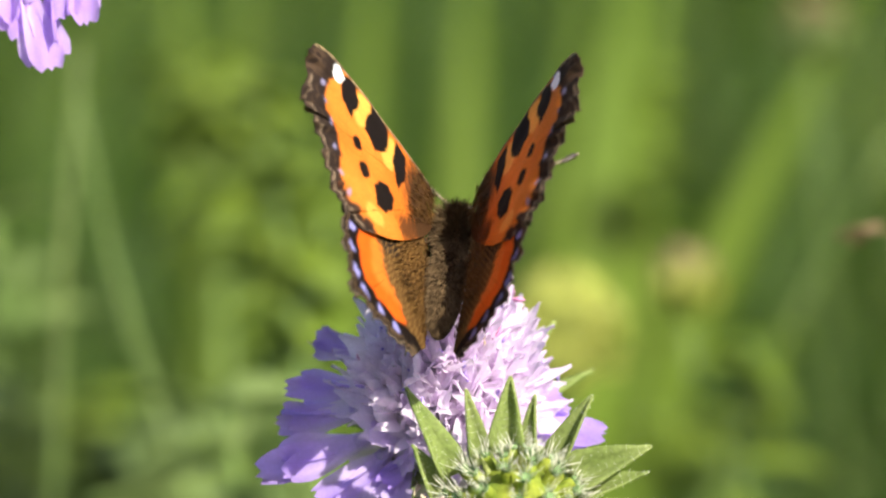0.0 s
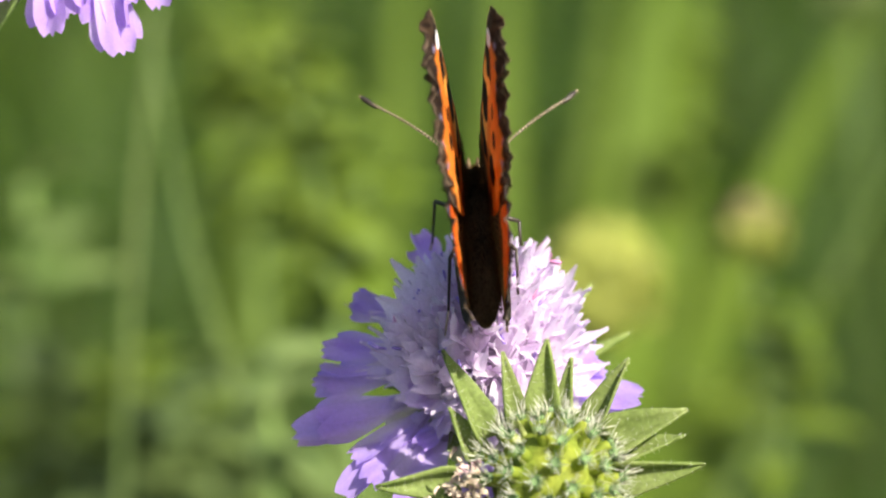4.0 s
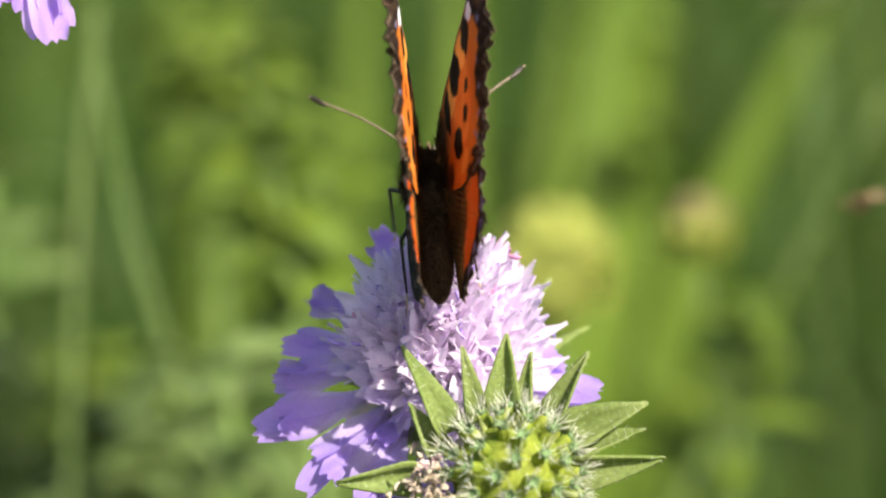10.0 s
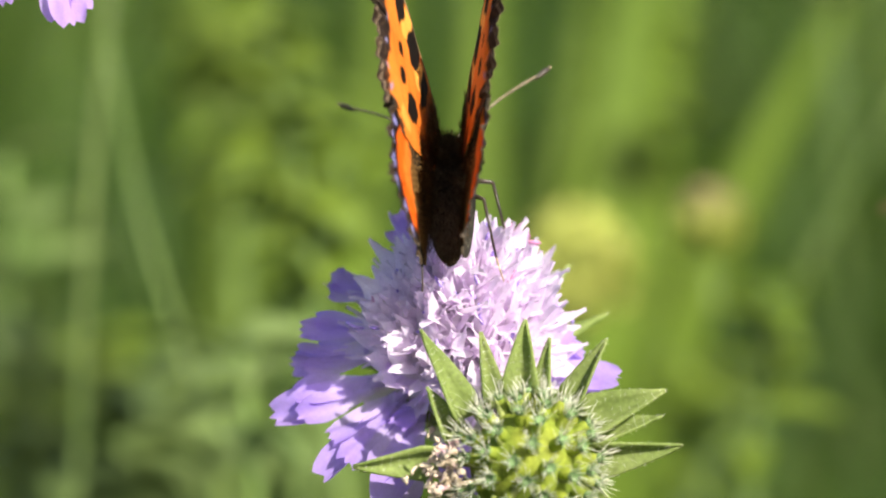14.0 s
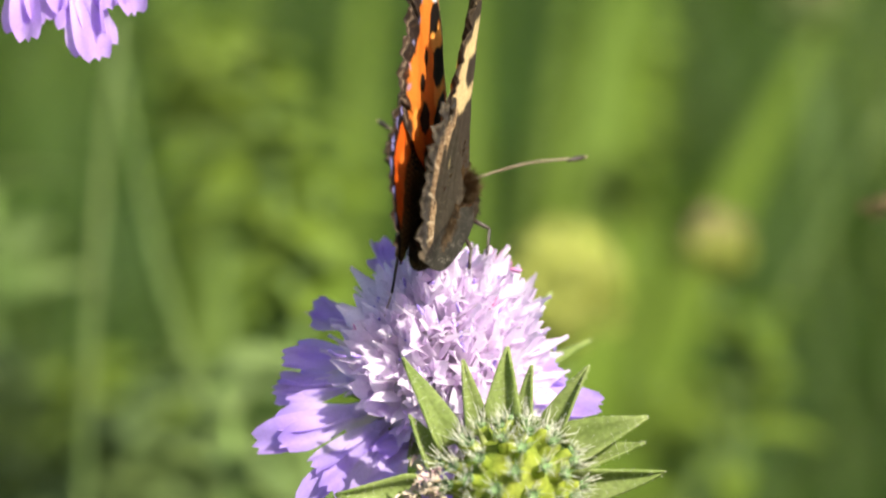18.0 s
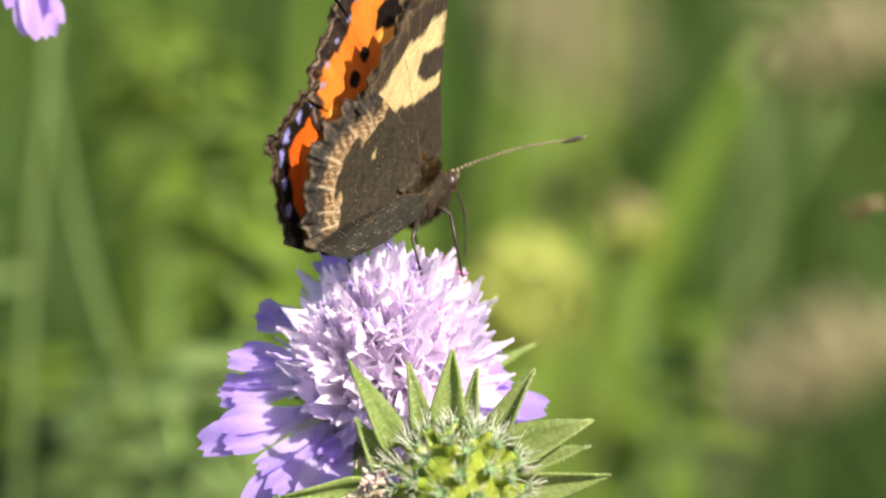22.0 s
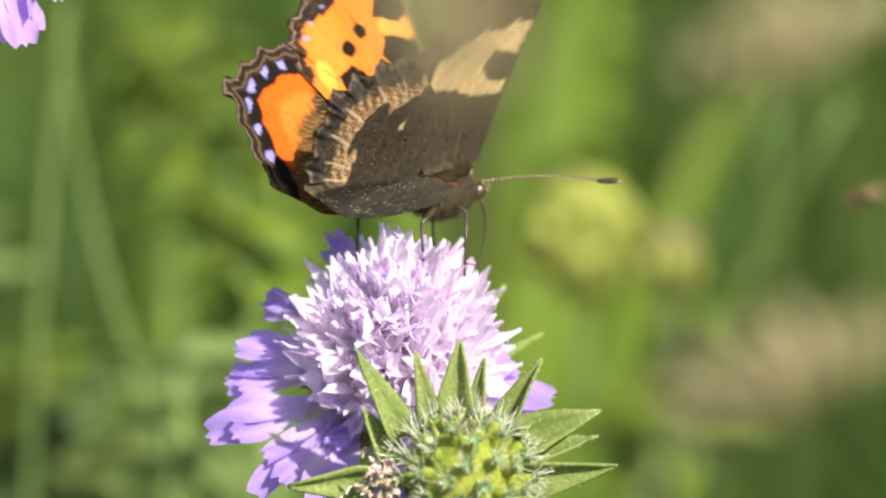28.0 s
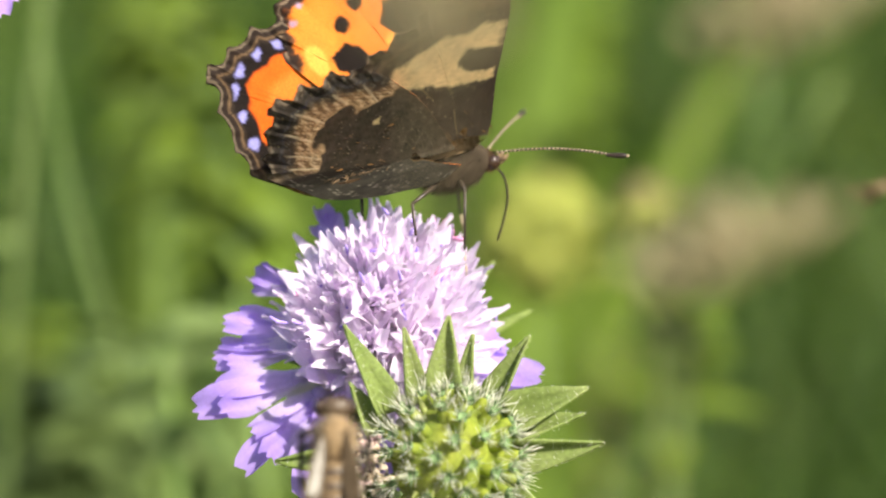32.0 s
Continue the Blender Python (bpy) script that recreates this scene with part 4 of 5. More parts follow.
def fore_upper(x, y, edge, rnd):
    x0, y0 = x, y
    x = x + 0.15 * wander(x0, y0, 2.4, 1) + 0.08 * wander(x0, y0, 9.0, 3)
    y = y + 0.15 * wander(x0, y0, 2.4, 2) + 0.08 * wander(x0, y0, 9.0, 4)
    c = np.zeros((*x.shape, 3)) + np.array(ORANGE)
    c = lay(c, soft(2.6 - np.hypot((x - 13.5) / 2.2, (y + 3.0) / 1.2), 2.5), AMBER, 0.3)
    c = lay(c, spot(x, y, 16.8, 8.2, 1.5, 2.8, 0.3), PATCH, 0.9)
    c = lay(c, spot(x, y, 10.8, 7.4, 1.5, 2.6, 0.3), PATCH, 0.9)
    c = lay(c, soft(x - 11.2 + 1.2 * wander(x0, y0, 0.7, 10), 3.5) * soft(y - 1.5, 4.0), AMBER, 0.2)
    for v in FORE_VEINS:
        c = lay(c, soft(0.07 - near_line(x0, y0, v), 0.16), (0.30, 0.06, 0.01), 0.22)
    c = lay(c, soft(5.6 - np.hypot((x - 1.0) / 1.15, (y - 7.0) / 1.1) + 0.5 * wander(x0, y0, 5, 8), 2.2), BROWN)
    c = lay(c, soft(1.5 - near_line(x, y, [(2.0, 4.0), (6.4, 0.0)]) + 0.5 * wander(x0, y0, 6, 9), 1.2), BROWN, 0.9)
    c = lay(c, spot(x, y, 12.6, -3.9, 2.0, 1.1, -0.4), PATCH, 0.8)
    c = lay(c, soft(inside(x, y, [(20.9, 6.2), (21.2, 9.6), (18.6, 10.9), (17.4, 8.8), (18.6, 5.2)])), BLACK)
    c = lay(c, soft(inside(x, y, [(16.2, 6.1), (15.0, 10.9), (11.2, 10.6), (11.5, 6.8), (13.7, 4.9)])), BLACK)
    c = lay(c, soft(inside(x, y, [(10.3, 7.0), (9.8, 10.4), (7.5, 10.0), (7.1, 7.6), (8.4, 4.0)])), BLACK)
    c = lay(c, spot(x, y, 17.2, 2.7, 0.98, 0.92), BLACK)
    c = lay(c, spot(x, y, 15.3, 0.4, 1.05, 0.98), BLACK)
    c = lay(c, soft(inside(x, y, [(13.2, -0.1), (12.4, 1.7), (10.6, 2.6), (9.3, 2.0), (9.3, 0.0), (10.6, -1.6), (12.4, -2.2)])), BLACK)
    far = near_line(x0, y0, edge) + 0.18 * wander(x0, y0, 3.0, 5)
    slim = 1.9 * soft(-3.6 - y0, 3.4)
    c = lay(c, soft(2.8 - slim - far, 0.35), DARK)
    c = lay(c, soft(1.6 - far, 0.3) * soft(wander(x0, y0, 5.0, 6) + 0.2, 0.6), (0.055, 0.034, 0.022), 0.9)
    c = lay(c, soft(0.35 - np.abs(far - 1.0), 0.25), DARK, 0.9)
    c = lay(c, soft(0.12 - np.abs(far - 0.5), 0.15) * soft(wander(x0, y0, 4.0, 7) + 0.2, 0.5), (0.26, 0.19, 0.13), 0.7)
    c = lay(c, soft(0.14 - far, 0.15), (0.03, 0.022, 0.018), 0.9)
    c = lay(c, soft(inside(x, y, [(22.6, 7.4), (25.0, 9.6), (26.8, 8.4), (27.2, 5.0), (24.0, 5.0)]), 0.6), (0.06, 0.036, 0.022), 0.8)
    c = lay(c, soft(inside(x, y, [(20.6, 11.4), (21.4, 9.4), (23.0, 6.6), (24.4, 4.6), (28.0, 4.6), (28.0, 11.4)]), 0.5), (0.020, 0.013, 0.010))
    c = lay(c, soft(inside(x, y, [(24.2, 9.6), (24.6, 5.4), (27.0, 5.0), (26.6, 9.0)]), 0.8) * soft(wander(x0, y0, 4.0, 18) + 0.3, 0.6), (0.065, 0.04, 0.025), 0.8)
    c = lay(c, spot(x, y, 21.9, 8.7, 0.85, 1.25, 0.5), WHITE)
    for a, b in ((24.4, 4.9), (24.0, 2.7), (22.4, 0.9), (20.9, -1.6), (19.2, -3.8), (17.6, -5.2)):
        c = lay(c, spot(x, y, a, b, 0.36, 0.40), LILAC, 0.8)
    c = lay(c, soft(0.42 - near_line(x0, y0, FORE_EDGE[1:8]), 0.3), (0.05, 0.035, 0.025), 0.9)
    fleck = np.sin(x0 * 9.0) * np.sin(x0 * 23.0)
    c = lay(c, soft(0.3 - near_line(x0, y0, FORE_EDGE[1:8]), 0.2) * (fleck > 0.1), GOLD, 0.6)
    return c


def hind_upper(x, y, edge, rnd):
    x0, y0 = x, y
    x = x + 0.2 * wander(x0, y0, 2.6, 11) + 0.10 * wander(x0, y0, 9, 13)
    y = y + 0.2 * wander(x0, y0, 2.6, 12) + 0.10 * wander(x0, y0, 9, 14)
    far = near_line(x0, y0, edge) + 0.12 * wander(x0, y0, 3.0, 15)
    c = np.zeros((*x.shape, 3)) + np.array((0.58, 0.092, 0.008))
    c = lay(c, soft(near_line(x, y, edge) - 5.6, 0.9), AMBER, 0.3)
    for v in HIND_VEINS:
        c = lay(c, soft(0.06 - near_line(x0, y0, v), 0.14), (0.35, 0.06, 0.01), 0.5)
    inner = inside(x, y, [(-4, 8), (0, 8), (11.6, 3.5), (11.6, 0.0), (9.8, -2.1), (8.2, -5.0), (5.5, -6.7), (3.9, -8.6), (2.9, -11.4), (-4, -11.4)])
    c = lay(c, soft(inner + 0.35 * wander(x0, y0, 5.0, 16), 0.9), (0.085, 0.043, 0.014))
    c = lay(c, soft(inside(x, y, [(12.4, 2.6), (11.8, -0.4), (9.4, -1.8), (6.6, -0.4), (6.6, 4.6)]), 0.9), DARK, 0.95)
    streak = wander(x0 * 3.0 + y0 * 1.0, y0 * 0.8 - x0 * 0.3, 3.0, 17)
    c = lay(c, soft(inner, 0.8) * soft(streak - 0.3, 0.6), (0.22, 0.125, 0.04), 0.7)
    c = lay(c, soft(3.35 - far, 0.35), BLACK)
    for a, b in ((16.0, -2.6), (15.4, -5.4), (13.9, -8.2), (11.8, -9.9), (8.8, -10.6), (5.6, -10.7)):
        c = lay(c, spot(x, y, a, b, 1.0, 0.58, math.atan2(b + 14.0, a - 19.0) + 1.3), BLUE)
    c = lay(c, soft(1.6 - far, 0.3), (0.022, 0.015, 0.011))
    c = lay(c, soft(0.13 - np.abs(far - 1.15), 0.15), TAN, 0.35)
    c = lay(c, soft(0.25 - np.abs(far - 0.62), 0.2), DARK, 0.9)
    c = lay(c, soft(0.14 - np.abs(far - 0.24), 0.15), (0.17, 0.13, 0.09), 0.7)
    c = lay(c, soft(0.06 - far, 0.1), (0.03, 0.022, 0.018), 0.9)
    c = lay(c, soft(0.6 - near_line(x, y, [(2.4, -12.8), (1.6, -11.0)]), 0.6), (0.16, 0.11, 0.065), 0.35)
    return c


def fore_under(x, y, edge, rnd):
    x0, y0 = x, y
    x = x + 0.3 * wander(x0, y0, 2.0, 21) + 0.14 * wander(x0, y0, 8.0, 23)
    y = y + 0.3 * wander(x0, y0, 2.0, 22) + 0.14 * wander(x0, y0, 8.0, 24)
    far = near_line(x0, y0, edge) + 0.3 * wander(x0, y0, 2.2, 25)
    c = np.zeros((*x.shape, 3)) + np.array((0.045, 0.034, 0.026))
    c = lay(c, soft(inside(x, y, [(10.0, 6.0), (9.4, 10.4), (19.0, 10.4), (19.6, 7.2), (18.4, 5.6), (19.2, 3.6), (17.4, 0.6), (15.6, -2.4), (12.0, -2.2), (11.4, 2.0)]), 0.6), CREAM)
    for v in FORE_VEINS:
        c = lay(c, soft(0.07 - near_line(x0, y0, v), 0.15), (0.35, 0.24, 0.1), 0.3)
    c = lay(c, soft(inside(x, y, [(16.0, 6.4), (14.8, 11.2), (11.4, 11.2), (11.6, 7.6), (13.4, 5.8)]), 0.4), (0.05, 0.037, 0.028))
    c = lay(c, soft(inside(x, y, [(9.6, 6.6), (9.8, 11), (6.0, 11), (6.0, 4.0)]), 0.4), (0.045, 0.034, 0.026))
    c = lay(c, soft(3.6 - far, 0.8), (0.12, 0.085, 0.055))
    c = lay(c, soft(0.5 - np.abs(far - 2.4), 0.5), (0.05, 0.04, 0.035), 0.8)
    c = lay(c, soft(0.35 - np.abs(far - 0.9), 0.4), (0.06, 0.045, 0.035), 0.8)
    c = lay(c, soft(inside(x, y, [(21.5, 11), (23.0, 5.5), (27.6, 5.0), (27.5, 11)]), 1.2), (0.10, 0.07, 0.045), 0.85)
    stripe = np.sin(x0 * 7.5 + 1.5 * wander(x0, y0, 1.5, 26)) * 0.5 + 0.5
    c = c * (1 - 0.25 * (stripe * np.clip(wander(x0, y0, 3, 27) + 0.4, 0, 1)))[..., None]
    c = lay(c, ((wander(x0, y0, 14.0, 28) > 1.0) & (x0 > 4)) * 1.0, GOLD, 0.35)
    return c


def hind_under(x, y, edge, rnd):
    x0, y0 = x, y
    x = x + 0.3 * wander(x0, y0, 2.0, 31) + 0.16 * wander(x0, y0, 7.0, 33)
    y = y + 0.3 * wander(x0, y0, 2.0, 32) + 0.16 * wander(x0, y0, 7.0, 34)
    far = near_line(x0, y0, edge) + 0.25 * wander(x0, y0, 2.0, 35)
    c = np.zeros((*x.shape, 3)) + np.array((0.040, 0.033, 0.023))
    c = lay(c, soft(wander(x0, y0, 2.2, 40), 1.2), (0.062, 0.048, 0.034), 0.7)
    c = lay(c, soft(wander(x0 * 0.6 + y0, y0 - x0, 5.0, 42) - 0.3, 0.8), (0.014, 0.011, 0.009), 0.5)
    lobes = 0.55 * np.sin((x0 * 0.8 - y0) * 1.35) + 0.25 * wander(x0, y0, 2.5, 43)
    bare = soft(x0 - 2.4, 1.0)
    c = lay(c, soft(5.7 + lobes - far, 0.4) * bare, TAN)
    c = lay(c, bare * soft(5.6 + lobes - far, 0.4) * soft(far - 4.6 - lobes, 1.4), (0.48, 0.33, 0.18), 0.85)
    c = lay(c, bare * soft(5.4 + lobes - far, 0.4) * soft(np.sin(far * 11.0 + 2.2 * wander(x0, y0, 1.6, 38)) - 0.1, 0.8), (0.085, 0.052, 0.03), 0.65)
    hair = wander(x0 * 1.0 + y0 * 2.2, y0 * 0.4 + x0 * 2.6, 2.6, 36)
    c = lay(c, bare * soft(5.5 + lobes - far, 0.4) * soft(hair - 0.2, 0.5), (0.075, 0.045, 0.025), 0.75)
    c = lay(c, bare * soft(5.5 + lobes - far, 0.4) * soft(-hair - 0.4, 0.4), (0.56, 0.43, 0.27), 0.65)
    c = lay(c, soft(2.9 + 0.5 * lobes - far, 0.6), (0.036, 0.028, 0.022))
    c = lay(c, soft(3.3 + 0.6 * lobes - far, 0.5) * soft(wander(x0, y0, 4.0, 45) - 0.1, 0.5), (0.05, 0.034, 0.024), 0.8)
    c = lay(c, soft(2.7 - far, 0.4) * soft(wander(x0, y0, 6.5, 47) - 0.45, 0.3), (0.17, 0.145, 0.115), 0.6)
    c = lay(c, soft(0.16 - np.abs(far - 1.75 - 0.2 * lobes), 0.25), (0.050, 0.051, 0.058), 0.7)
    c = lay(c, soft(0.3 - np.abs(far - 1.2), 0.3), (0.03, 0.025, 0.022), 0.9)
    c = lay(c, soft(0.12 - np.abs(far - 0.35), 0.2), (0.16, 0.125, 0.09), 0.7)
    for v in HIND_VEINS:
        c = lay(c, soft(0.10 - near_line(x0, y0, v), 0.14) * soft(5.6 + lobes - far, 0.4) * soft(far - 2.2, 0.4), (0.62, 0.50, 0.33), 0.8)
    c = lay(c, soft(0.9 - near_line(x, y, [(2.6, -12.6), (1.9, -10.6)]), 0.8), (0.14, 0.10, 0.06), 0.4)
    c = lay(c, (wander(x0, y0, 13.0, 37) > 1.12) * 1.0, (0.42, 0.34, 0.22), 0.6)
    c = lay(c, (wander(x0, y0, 17.0, 39) > 1.2) * 1.0, (0.35, 0.25, 0.12), 0.5)
    c = lay(c, spot(x, y, 8.6, 0.2, 0.5, 0.35, 0.7), GOLD, 0.8)
    panel = soft(1.5 - x0 - 0.10 * np.clip(y0 + 2.0, -4, 4), 0.5) * soft(y0 + 11.0, 0.6)
    c = lay(c, panel, (0.020, 0.0185, 0.015), 0.95)
    c = lay(c, panel * soft(wander(x0, y0 * 0.4, 4.0, 46), 1.2), (0.038, 0.034, 0.027), 0.6)
    c = lay(c, panel * soft(x0 - 1.0, 0.3), (0.018, 0.014, 0.011), 0.8)
    c = lay(c, panel * (wander(x0, y0, 15.0, 44) > 0.92), (0.36, 0.32, 0.25), 0.7)
    return c


def wing_mesh(name, edge, outer, base, upper, under, side, lobes, plane):
    """A thin scalloped wing with its two painted faces; side is 1 for the right wing, -1 for the left."""
    nu, nv = 250, 100
    line, s = spline(edge, nu)
    a, b = outer
    zone = np.clip((s - a + 0.6) / 0.8, 0, 1) * np.clip((b - s + 0.3) / 0.8, 0, 1)
    way = np.gradient(line, axis=0)
    out = np.stack([way[:, 1], -way[:, 0]], axis=1)
    out /= np.linalg.norm(out, axis=1, keepdims=True) + 1e-9
    if np.sum(out * (line - np.mean(line, axis=0))) < 0:
        out = -out
    wave = np.abs(np.sin((s - a) / (b - a) * math.pi * lobes)) ** 0.8
    line = line + out * (zone * (0.40 - 1.0 * wave + 0.06 * np.sin(s * 31.0)))[:, None]
    border = line[(s > a - 0.3) & (s < b + 0.2)][::3]
    r = np.linspace(0.02, 1, nv) ** 0.75
    base = np.array(base)
    g = base + (line[:, None, :] - base) * r[None, :, None]
    x, y = g[..., 0], g[..., 1]
    rnd = np.random.RandomState(4)
    cu, cl = upper(x, y, border, rnd), under(x, y, border, rnd)
    x, y = (plane[k, 0] * x + plane[k, 1] * y + plane[k, 2] for k in (0, 1))
    ruffle = np.clip((r[None, :] - 0.80) / 0.2, 0, 1) * (zone * np.cos((s - a) / (b - a) * math.pi * lobes * 2))[:, None]
    z = 1.0 - np.exp(-np.clip(x, 0, None) / 4.0) + 0.15 * ruffle * (1 + 0.6 * np.sin(s * 3.1))[:, None]
    fold = np.clip(1.6 - x, 0, None) * (y < 10.0)
    z = z - 0.28 * fold
    x = x + 0.28 * fold
    start, drop = (0.82, -0.35) if name == "hindwing" else (0.86, 0.75)
    curl = np.clip((r[None, :] - start) / (1 - start), 0, 1) ** 1.6 * zone[:, None]
    z = z - curl * (drop + 0.20 * np.sin(s * 5.3) + 0.11 * np.sin(s * 13.7))[:, None]
    z = z + 0.05 * np.sin(x * 1.1 - y * 1.5) * np.clip(x / 12.0, 0, 1) + 0.025 * wander(x, y, 1.2, 41)
    half = 0.035
    top = np.stack([side * x, y, z + half], axis=-1).reshape(-1, 3) * MM
    low = np.stack([side * x, y, z - half], axis=-1).reshape(-1, 3) * MM
    v = np.concatenate([top, low])
    k = nu * nv
    i, j = np.meshgrid(np.arange(nu - 1), np.arange(nv - 1), indexing="ij")
    q = (i * nv + j).ravel()
    up = np.stack([q, q + nv, q + nv + 1, q + 1], axis=1)
    dn = np.stack([k + q, k + q + 1, k + q + nv + 1, k + q + nv], axis=1)
    e = np.arange(nu - 1) * nv + nv - 1
    rim = np.stack([e, e + nv, k + e + nv, k + e], axis=1)
    f = np.concatenate([up, dn, rim])
    if side * (1 if np.cross(way[nu // 2], out[nu // 2]) > 0 else -1) > 0:
        f = f[:, ::-1]
    tint = np.concatenate([cu.reshape(-1, 3), cl.reshape(-1, 3)])
    me = mesh_of(name, v, f.tolist(), tint)
    me.materials.append(M_WING)
    return me


def hairs(places, ways, length, width, rnd):
    """Many fine flat hairs."""
    vs, fs = [], []
    for k, (p, w) in enumerate(zip(places, ways)):
        w = Vector(w).normalized()
        side = w.cross(Vector((rnd.gauss(0, 1), rnd.gauss(0, 1), rnd.gauss(0, 1)))).normalized() * width * MM
        l = length * rnd.uniform(0.5, 1.3) * MM
        bow = Vector((rnd.gauss(0, 0.15), rnd.gauss(0, 0.15), rnd.gauss(0, 0.15) - 0.1)) * l
        p = Vector(p)
        vs += [p - side, p + side, p + w * l * 0.55 + bow * 0.4 + side * 0.6, p + w * l + bow]
        fs += [(4 * k, 4 * k + 1, 4 * k + 2), (4 * k, 4 * k + 2, 4 * k + 3)]
    return np.array([tuple(v) for v in vs]), fs


def egg_hairs(rx, ry, rz, center, count, length, width, rnd, back=0.8, spare=None):
    ps, ws = [], []
    while len(ps) < count:
        n = Vector((rnd.gauss(0, 1), rnd.gauss(0, 1), rnd.gauss(0, 1))).normalized()
        p = Vector((n.x * rx, n.y * ry, n.z * rz)) * MM + Vector(center) * MM
        if spare and spare(p):
            continue
        ps.append(p)
        ws.append(n + Vector((0, -back, 0)))
    return hairs(ps, ws, length, width, rnd)


def leg(hip, knee, ankle, toe, parent):
    k = part("leg", tube([Vector(p) * MM for p in (hip, [(a + b) / 2 + 0.0 for a, b in zip(hip, knee)], knee)], [0.22 * MM, 0.27 * MM, 0.2 * MM], 7), M_HORN, parent)
    part("shin", tube([Vector(p) * MM for p in (knee, ankle)], [0.19 * MM, 0.13 * MM], 7), M_HORN, k)
    part("foot", tube([Vector(p) * MM for p in (ankle, toe)], [0.12 * MM, 0.08 * MM], 6), M_PALEHORN, k)
    return k


def build_butterfly():
    rnd = random.Random(3)
    root = thing("butterfly", (0, 0, 0.55), "orange tortoiseshell butterfly with black blotches feeding on the scabious", "butterfly")
    th = part("thorax", moved(ball(2.7 * MM, 4.2 * MM, 2.6 * MM, 14, 18), Matrix.Translation((0, 7.4 * MM, -0.3 * MM))), M_FURDARK, root)
    part("fur", egg_hairs(2.65, 4.1, 2.55, (0, 7.4, -0.3), 5200, 1.8, 0.035, rnd, 0.7, lambda p: p.z < 1.3 * MM), M_FURTAN, th, kind="stuff")
    part("fur", egg_hairs(2.65, 4.1, 2.55, (0, 7.4, -0.3), 3600, 0.9, 0.03, rnd, 1.5, lambda p: p.z > 1.6 * MM), M_FURDARK, th, "dark brown fur", kind="stuff")
    ab = part("abdomen", moved(ball(1.95 * MM, 7.6 * MM, 1.5 * MM, 18, 16), Matrix.Translation((0, -1.3 * MM, 1.7 * MM))), M_FUR, root)
    part("fur", egg_hairs(1.85, 7.4, 1.45, (0, -1.3, 1.7), 5200, 1.3, 0.03, rnd, 1.6, lambda p: p.z < 2.2 * MM), M_FURTAN, ab, kind="stuff")
    part("fur", egg_hairs(1.85, 7.4, 1.45, (0, -1.3, 1.7), 1800, 0.3, 0.03, rnd, 2.5, lambda p: p.z > 2.2 * MM), M_FURDARK, ab, "dark brown fur", kind="stuff")
    hd = part("head", moved(ball(1.3 * MM, 1.1 * MM, 1.15 * MM, 10, 12), Matrix.Translation((0, 11.4 * MM, -0.9 * MM))), M_FUR, root)
    part("fur", egg_hairs(1.25, 1.05, 1.1, (0, 11.4, -0.9), 450, 0.5, 0.03, rnd, -0.3), M_FURGOLD, hd, kind="stuff")
    for sx in (-1, 1):
        part("eye", moved(ball(0.62 * MM, 0.8 * MM, 0.85 * MM, 8, 10), Matrix.Translation((sx * 1.0 * MM, 11.7 * MM, -0.9 * MM))), M_EYE, hd)
        part("palp", tube([Vector((sx * 0.4, 12.1, -1.4)) * MM, Vector((sx * 0.55, 13.2, -1.0)) * MM, Vector((sx * 0.45, 13.9, -0.6)) * MM], [0.35 * MM, 0.33 * MM, 0.06 * MM], 7), M_BROWN, hd)
        p0, p1 = Vector((sx * 0.6, 11.9, 0.0)), Vector((sx * 10.6, 21.3, -0.6))
        bow = Vector((0, 0.4, 0.5))
        line = [p0.lerp(p1, i / 30) + bow * math.sin(math.pi * i / 30) for i in range(31)]
        an = part("antenna", tube([p * MM for p in line], [(0.10 if i % 2 else 0.13) * MM for i in range(31)], 6), M_HORN, root, "thin ringed feeler")
        for i in range(1, 30):
            q = line[i].lerp(line[i + 1], 0.5)
            part("ring", tube([line[i].lerp(q, 0.1) * MM, q * MM], 0.135 * MM, 6), M_PALEHORN, an)
        way = (p1 - p0).normalized()
        part("club", tube([(p1 + way * q) * MM for q in (-1.2, -0.6, 0.2, 0.8, 1.2)], [0.13 * MM, 0.24 * MM, 0.31 * MM, 0.28 * MM, 0.1 * MM], 8), M_HORN, an, "dark club")
        part("club_tip", moved(ball(0.16 * MM, 0.16 * MM, 0.16 * MM, 6, 8), Matrix.Translation((p1 + way * 1.2) * MM)), M_PALEHORN, an, "pale tip of the club")
    legs = [leg((-1.4, 7.6, -1.2), (-4.2, 9.6, -1.6), (-4.4, 9.6, -7.4), (-4.8, 9.9, -9.8), root),
            leg((1.4, 7.2, -1.2), (4.4, 6.4, -1.8), (4.8, 5.2, -8.5), (5.2, 4.8, -11.5), root),
            leg((-1.3, 5.2, -1.2), (-3.3, -1.8, -1.4), (-3.5, -2.4, -7.0), (-3.9, -2.9, -9.5), root),
            leg((1.3, 5.2, -1.2), (3.7, 0.6, -1.9), (3.9, 0.3, -8.0), (4.3, -0.3, -10.5), root)]
    tongue = smooth_line([Vector((0, 12.2, -1.6)), Vector((0, 13.1, -3.0)), Vector((0, 13.3, -5.2)), Vector((0, 12.6, -7.4)), Vector((0, 11.4, -9.8))], 16)
    part("proboscis", tube([p * MM for p in tongue], [0.14 * MM] * 10 + [0.11 * MM] * 6, 6), M_HORN, root, "dark curved tongue")
    wings = {}
